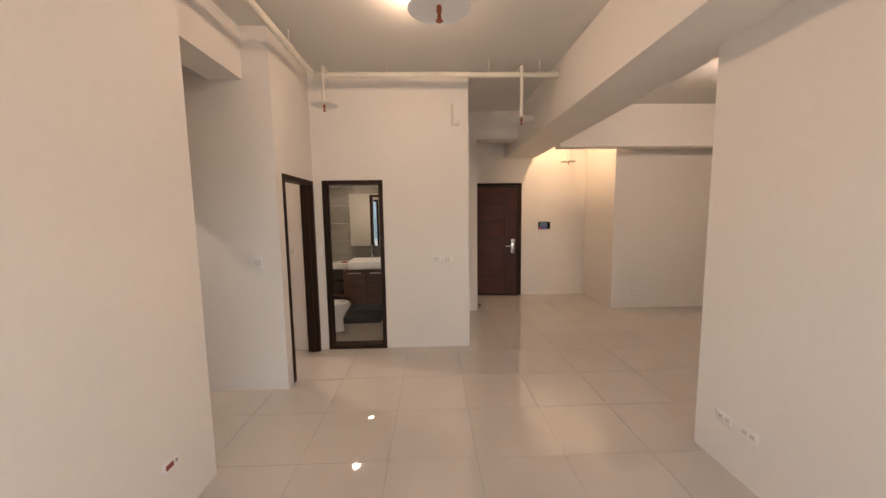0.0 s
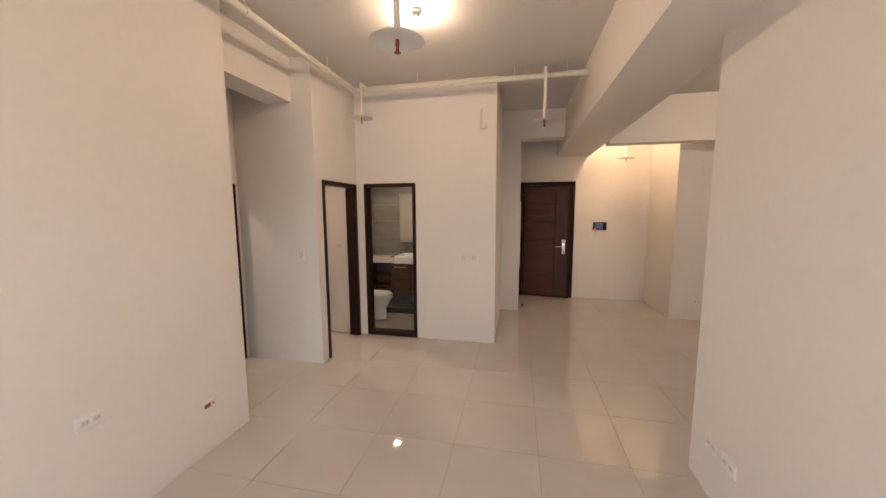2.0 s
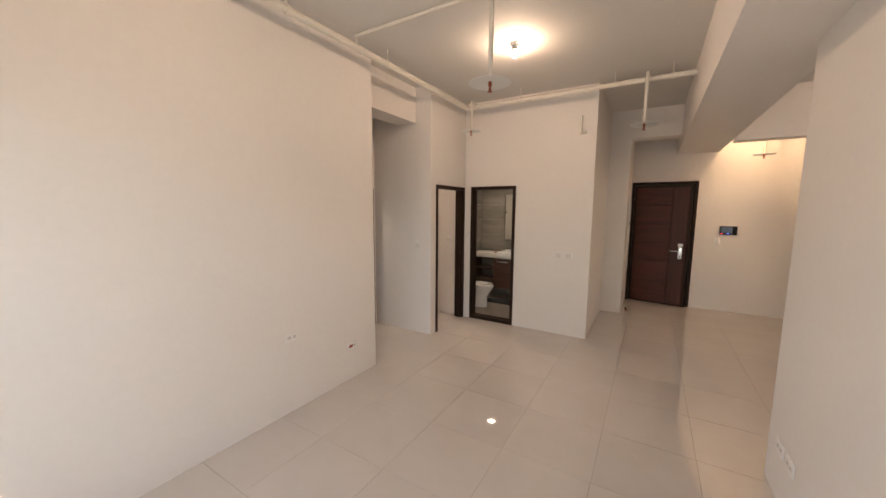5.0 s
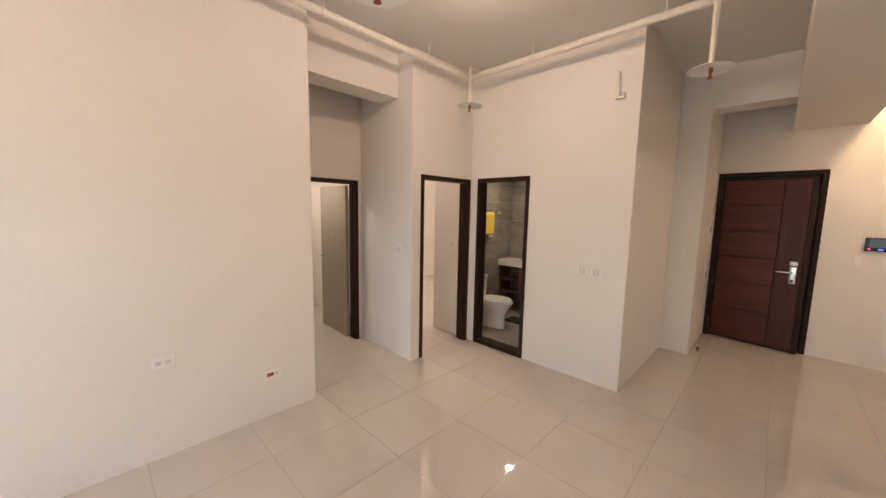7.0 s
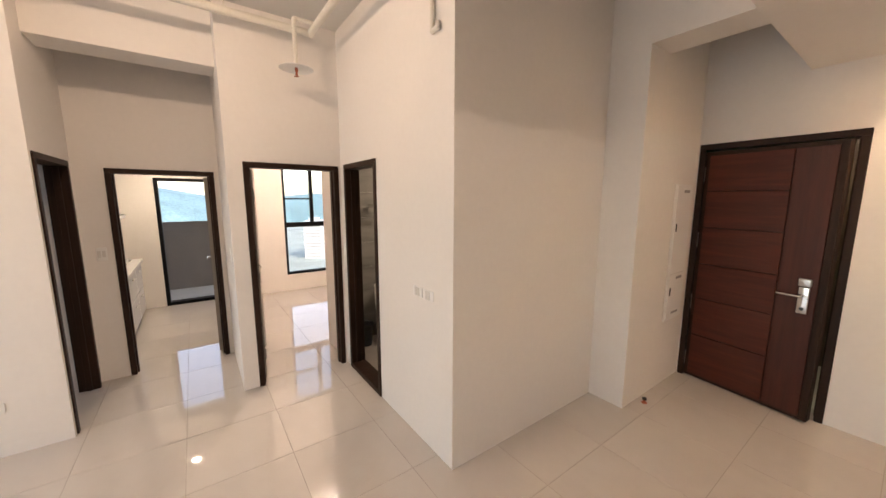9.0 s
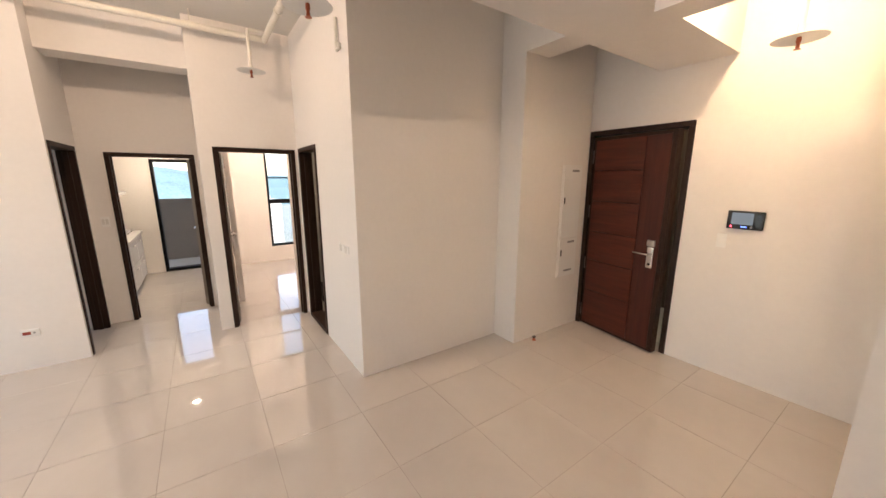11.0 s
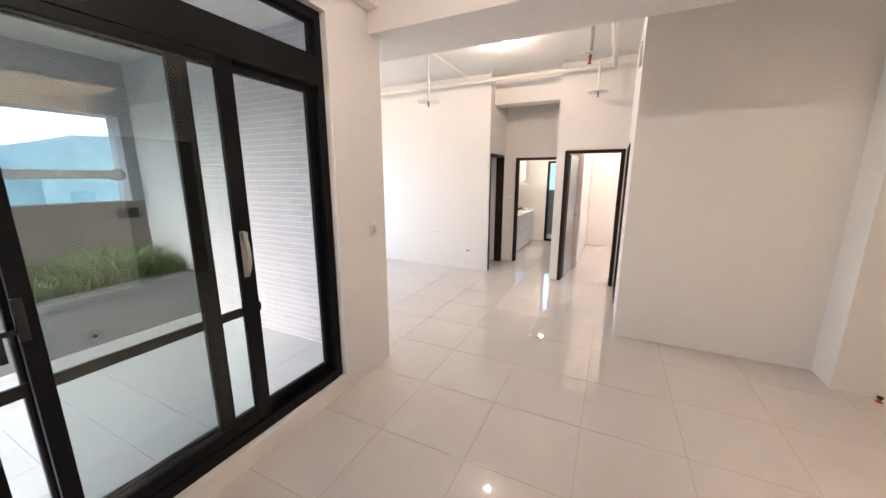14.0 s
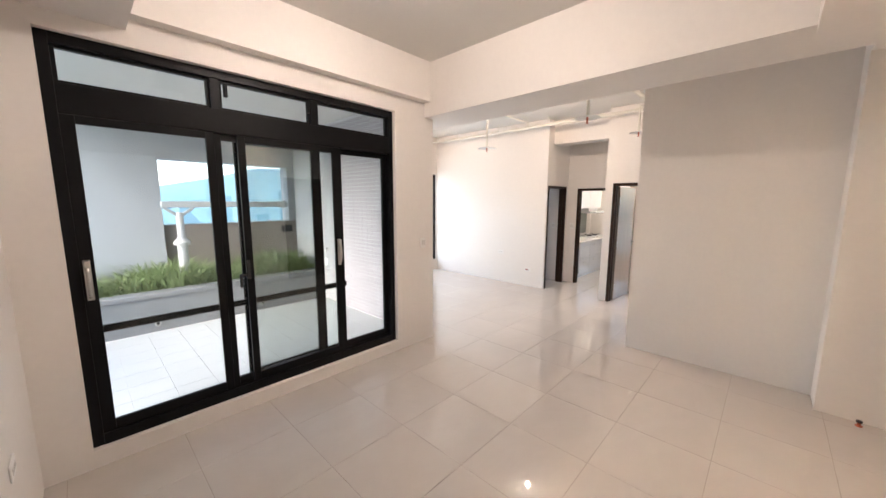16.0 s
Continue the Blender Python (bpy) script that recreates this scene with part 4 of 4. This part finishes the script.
# ---- balcony ----
XO = XR + 0.14                 # brick face outside
slab("floor_balcony", XO, 6.2, -4.55, YR - 0.14, -0.15, 0.038, "grout bed of the balcony floor", "floor", MORTAR)
bt = thing("balcony_tiles", "pale square tiles of the balcony floor", "floor tiles", kind="structure")
bt_me = mesh_of("tile", box(0.0015, 0.2985, 0.0015, 0.2985, 0.036, 0.044), BALC_TILE)
nx = int((6.1 - XO - 0.01) / 0.3)
for i in range(nx):
    for j in range(8):
        o = new("tile", bt_me)
        o.parent = bt
        o.location = (XO + 0.012 + i * 0.3, YR - 0.145 - (j + 1) * 0.3, 0)
solid("balcony_plinth", box(SLIDE[0], SLIDE[1], YR - 0.16, YR - 0.14, 0.038, SLIDE[2], 0.003), CONCRETE, "grey render strip under the balcony door", "plinth", "structure")
pl = thing("planter", "grey rendered concrete planter along the balcony", "planter", pose(XO + 0.012, -5.45, 0.038))
part("front_wall", box(0.0, 4.5, 0.75, 0.93, 0.0, 0.44, 0.008), PLANTER, pl)
part("coping", box(-0.0, 4.5, 0.73, 0.95, 0.44, 0.51, 0.010), PLANTER, pl, "pale coping")
part("soil", box(0.0, 4.5, 0.0, 0.75, 0.0, 0.40), SOIL, pl)
for x in (1.0, 2.28):
    dr = part("drain", cyl((x, 0.93, 0.11), (x, 0.955, 0.11), 0.032), STEEL, pl, "round steel overflow", smooth=True)
    part("hole", cyl((x, 0.954, 0.11), (x, 0.958, 0.11), 0.02), BLACK, dr)
rng = random.Random(4)
vs, fs = [], []
for k in range(8000):
    x, y = rng.uniform(0.0, 4.5), rng.uniform(0.02, 0.74)
    clump = 0.6 + 0.6 * abs(math.sin(x * 2.3) * math.cos(x * 5.1 + y * 4))
    hgt = rng.uniform(0.26, 0.56) * clump
    a = rng.uniform(0, 6.283)
    lean = rng.uniform(0.3, 1.15) * hgt
    w = rng.uniform(0.005, 0.011)
    ca, sa = math.cos(a), math.sin(a)
    n0 = len(vs)
    for f_, ww in ((0.0, 1.0), (0.5, 0.8), (0.85, 0.45)):
        px_, py_, pz_ = x + ca * lean * f_ * f_, y + sa * lean * f_ * f_, 0.40 + hgt * (f_ - 0.18 * f_ * f_)
        vs.append((px_ - sa * w * ww, py_ + ca * w * ww, pz_))
        vs.append((px_ + sa * w * ww, py_ - ca * w * ww, pz_))
    vs.append((x + ca * lean, y + sa * lean, 0.40 + hgt * 0.8))
    fs += [(n0, n0 + 1, n0 + 3, n0 + 2), (n0 + 2, n0 + 3, n0 + 5, n0 + 4), (n0 + 4, n0 + 5, n0 + 6)]
me = bpy.data.meshes.new("grass")
me.from_pydata(vs, [], fs)
me.materials.append(GRASS)
g = new("grass", me)
g.location = (XO + 0.012, -5.45, 0.038)
tagged(g, "uneven green grass growing in the planter", "grass", kind="stuff")

pp = thing("parapet", "brown rendered balcony parapet with a pillar", "parapet", kind="structure")
part("low_wall", box(XO, 3.56, -5.72, -5.47, -0.15, 1.36, 0.006), PARAPET, pp)
part("low_wall", box(4.38, 6.2, -5.72, -5.47, -0.15, 1.36, 0.006), PARAPET, pp)
part("pillar", box(3.56, 4.38, -5.75, -5.36, 0.42, 2.36, 0.006), CONCRETE, pp, "grey rendered pillar")
part("end_pillar", box(XO + 0.002, XO + 0.14, -5.75, -5.45, 1.36, 2.34, 0.006), CONCRETE, pp)
part("lintel", box(XO, 6.2, -5.75, -5.45, 2.34, 2.95, 0.006), CONCRETE, pp, "grey rendered lintel")
slab("ceiling_balcony", XO, 5.30, -5.75, YR - 0.14, 2.95, 3.1, "white painted balcony soffit", mat=CEIL)
slab("wall_balcony_end", 6.2, 6.35, -5.75, YR - 0.14, -0.15, 1.0, "grey rendered balcony end wall", "wall", CONCRETE)
vb = thing("vent_box", "small black box on the parapet", "vent box", pose(1.75, -5.455, 1.22))
part("case", box(-0.10, 0.10, -0.015, 0.03, -0.06, 0.06, 0.006), BLACK, vb)
dp = thing("drain_post", "grey white steel post with a long side arm in the planter", "post", pose(3.42, -5.0, 0.40))
part("post", cyl((0, 0, 0), (0, 0, 1.16), 0.045, n=24), POST, dp, smooth=True)
part("collar", lathe([(0.10, 0.70), (0.10, 0.74), (0.06, 0.78), (0.055, 0.80)]), POST, dp, smooth=True)
part("foot_sleeve", lathe([(0.065, 0.0), (0.062, 0.45), (0.060, 0.70)]), POST, dp, smooth=True)
arm = part("arm", box(-1.45, 0.20, -0.05, 0.05, 1.23, 1.32, 0.012), POST, dp, "grey white square arm")
part("end_cap", cyl((-1.45, -0.06, 1.275), (-1.45, 0.06, 1.275), 0.065, n=20), POST, arm, smooth=True)
bm = bmesh.new()
for s in (-1, 1):
    add_cyl(bm, (0.0, 0, 1.10), (0.17 * s, 0, 1.23), 0.022, n=10)
part("brace", bm, POST, dp, smooth=True)
tp = thing("balcony_tap", "chrome garden tap on the brick wall", "tap", pose(XO + 0.010, -4.20, 0.92))
part("pipe", cyl((0.0, 0, 0), (0.07, 0, 0), 0.012, n=12), CHROME, tp, smooth=True)
part("spout", cyl((0.06, 0, 0), (0.085, 0, -0.06), 0.010, n=12), CHROME, tp, smooth=True)
part("knob", cyl((0.045, 0, 0.01), (0.045, 0, 0.045), 0.016, n=12), CHROME, tp, smooth=True)
plate("socket_plate", "white weatherproof socket on the brick wall", "socket", pose(XO + 0.011, -4.32, 0.70, 0, 0, 90), 0.075, 0.12, "none")

# ---- the distance ----
def ridge(name, dist, base, height, seed, x0, x1, mat, label):
    rnd = random.Random(seed)
    ph = [rnd.uniform(0, 6.28) for _ in range(6)]
    bm = bmesh.new()
    n = 120
    rows_ = []
    for k, depth in ((0.0, 0.0), (0.55, 0.10), (0.9, 0.22), (1.0, 0.32), (0.6, 0.6)):
        row = []
        for i in range(n + 1):
            a = x0 + (x1 - x0) * i / n
            hgt = height * (0.62 + 0.20 * math.sin(a * 3 + ph[0]) + 0.11 * math.sin(a * 7 + ph[1]) + 0.05 * math.sin(a * 17 + ph[2]) + 0.02 * math.sin(a * 41 + ph[3]))
            r = dist * (1 + depth + 0.02 * math.sin(a * 29 + ph[4] + k * 3))
            row.append(bm.verts.new((r * math.cos(a), r * math.sin(a), base + hgt * k)))
        rows_.append(row)
    for a, b in zip(rows_, rows_[1:]):
        for i in range(n):
            bm.faces.new((a[i], a[i + 1], b[i + 1], b[i]))
    bmesh.ops.recalc_face_normals(bm, faces=bm.faces)
    return solid(name, bm, mat, label, "hill", "structure")

ridge("backdrop_hills", 900, -60, 175, 3, 0.0, 6.2832, HILL, "wooded hills beyond the town, haze painted into their colour")
solid("ground", box(-2500, 2500, -2500, 2500, -61, -60), CITY_GROUND, "distant town ground far below", "ground", "structure")
rnd = random.Random(9)
for k in range(46):
    a = rnd.uniform(2.2, 4.0) if k < 34 else rnd.uniform(4.2, 5.3)
    r = rnd.uniform(130, 420)
    w, dpt, hh = rnd.uniform(14, 34), rnd.uniform(12, 24), rnd.uniform(14, 48)
    b = thing("apartment_building", "pale distant apartment block in the town", "building", pose(r * math.cos(a), r * math.sin(a), -60, 0, 0, rnd.uniform(0, 90)), "town buildings")
    part("wall", box(-w / 2, w / 2, -dpt / 2, dpt / 2, 0, hh), CITY, b)
    part("roof", box(-w * 0.3, w * 0.1, -dpt * 0.3, dpt * 0.3, hh, hh + 3.0), CITY, b)
    bm = bmesh.new()
    for fl in range(int(hh / 3.4)):
        z = 1.4 + fl * 3.4
        for s in (-1, 1):
            add_box(bm, -w / 2 + 1, w / 2 - 1, s * dpt / 2 - 0.15, s * dpt / 2 + 0.15, z, z + 1.3)
            add_box(bm, s * w / 2 - 0.15, s * w / 2 + 0.15, -dpt / 2 + 1, dpt / 2 - 1, z, z + 1.3)
    part("window_band", bm, PLASTIC_GREY, b)


# ---- brick tiles of the balcony wall ----
bw = thing("brick_wall", "pale pinkish brick tiles with white joints on the balcony wall", "brick wall", kind="structure")
part("mortar", box(XO + 0.0005, XO + 0.0095, -5.45, YR - 0.145, 0.05, 2.95), MORTAR, bw)
BL, BH = 0.232, 0.054
b_full = mesh_of("brick", box(0.009, 0.013, 0.003, BL - 0.003, 0.003, BH - 0.003, 0.0015, 1), BRICK)
b_half = mesh_of("brick", box(0.009, 0.013, 0.003, BL / 2 - 0.003, 0.003, BH - 0.003, 0.0015, 1), BRICK)
far_bm = bmesh.new()
for r in range(53):
    z = 0.05 + r * BH
    y = YR - 0.147
    first = True
    while y - BL > -4.66:
        half = first and r % 2
        l = BL / 2 if half else BL
        first = False
        y -= l
        if y > -3.15:
            o = new("brick", b_half if half else b_full)
            o.parent = bw
            o.location = (XO, y, z)
        else:
            add_box(far_bm, XO + 0.009, XO + 0.013, y + 0.003, y + l - 0.003, z + 0.003, z + BH - 0.003)
tagged(part("far_bricks", far_bm, BRICK, bw), kind="stuff")


# ---- floor tiles ----
solid("floor", box(-5.40, XW + 0.1, YB - 0.1, 3.2, -0.12, -0.0025), GROUT, "floor of large polished beige porcelain tiles", "floor", "structure")
floor_ob = bpy.data.objects["floor"]
TP = 0.598
TX, TY = 1.033, -0.195
t_me = mesh_of("tile", box(0.0014, TP - 0.0014, 0.0014, TP - 0.0014, -0.006, 0.0, 0.0008, 1), TILE)
s_bm = bmesh.new()
near = 0
for i in range(-12, 8):
    for j in range(-10, 7):
        x, y = TX + i * TP, TY + j * TP
        if x + TP < -5.3 or x > XW or y + TP < YB or y > 3.2:
            continue
        if x > XO - 0.02 and y + TP < YR - 0.10:
            continue
        if -2.47 < x and x + TP < -0.12 and y > 0.12 and y + TP < 1.72:
            continue
        if x < -4.9 or y + TP > 3.2 or y < YB or x + TP > XW + 0.1:
            x1, y1 = min(x + TP, XW + 0.09), min(y + TP, 3.19)
            x0, y0 = max(x, -5.39), max(y, YB - 0.09)
            if x1 - x0 > 0.02 and y1 - y0 > 0.02:
                add_box(s_bm, x0 + 0.0014, x1 - 0.0014, y0 + 0.0014, y1 - 0.0014, -0.006, 0.0)
            continue
        if y + TP < YR - 0.10 and x + TP > XO:
            add_box(s_bm, x + 0.0014, XO - 0.01, y + 0.0014, y + TP - 0.0014, -0.006, 0.0)
            continue
        if y < YR - 0.14 and x > XO - 0.02:
            add_box(s_bm, x + 0.0014, x + TP - 0.0014, YR - 0.10, y + TP - 0.0014, -0.006, 0.0)
            continue
        o = new("tile", t_me)
        o.parent = floor_ob
        o.location = (x, y, 0)
        near += 1
part("cut_tiles", s_bm, TILE, floor_ob)
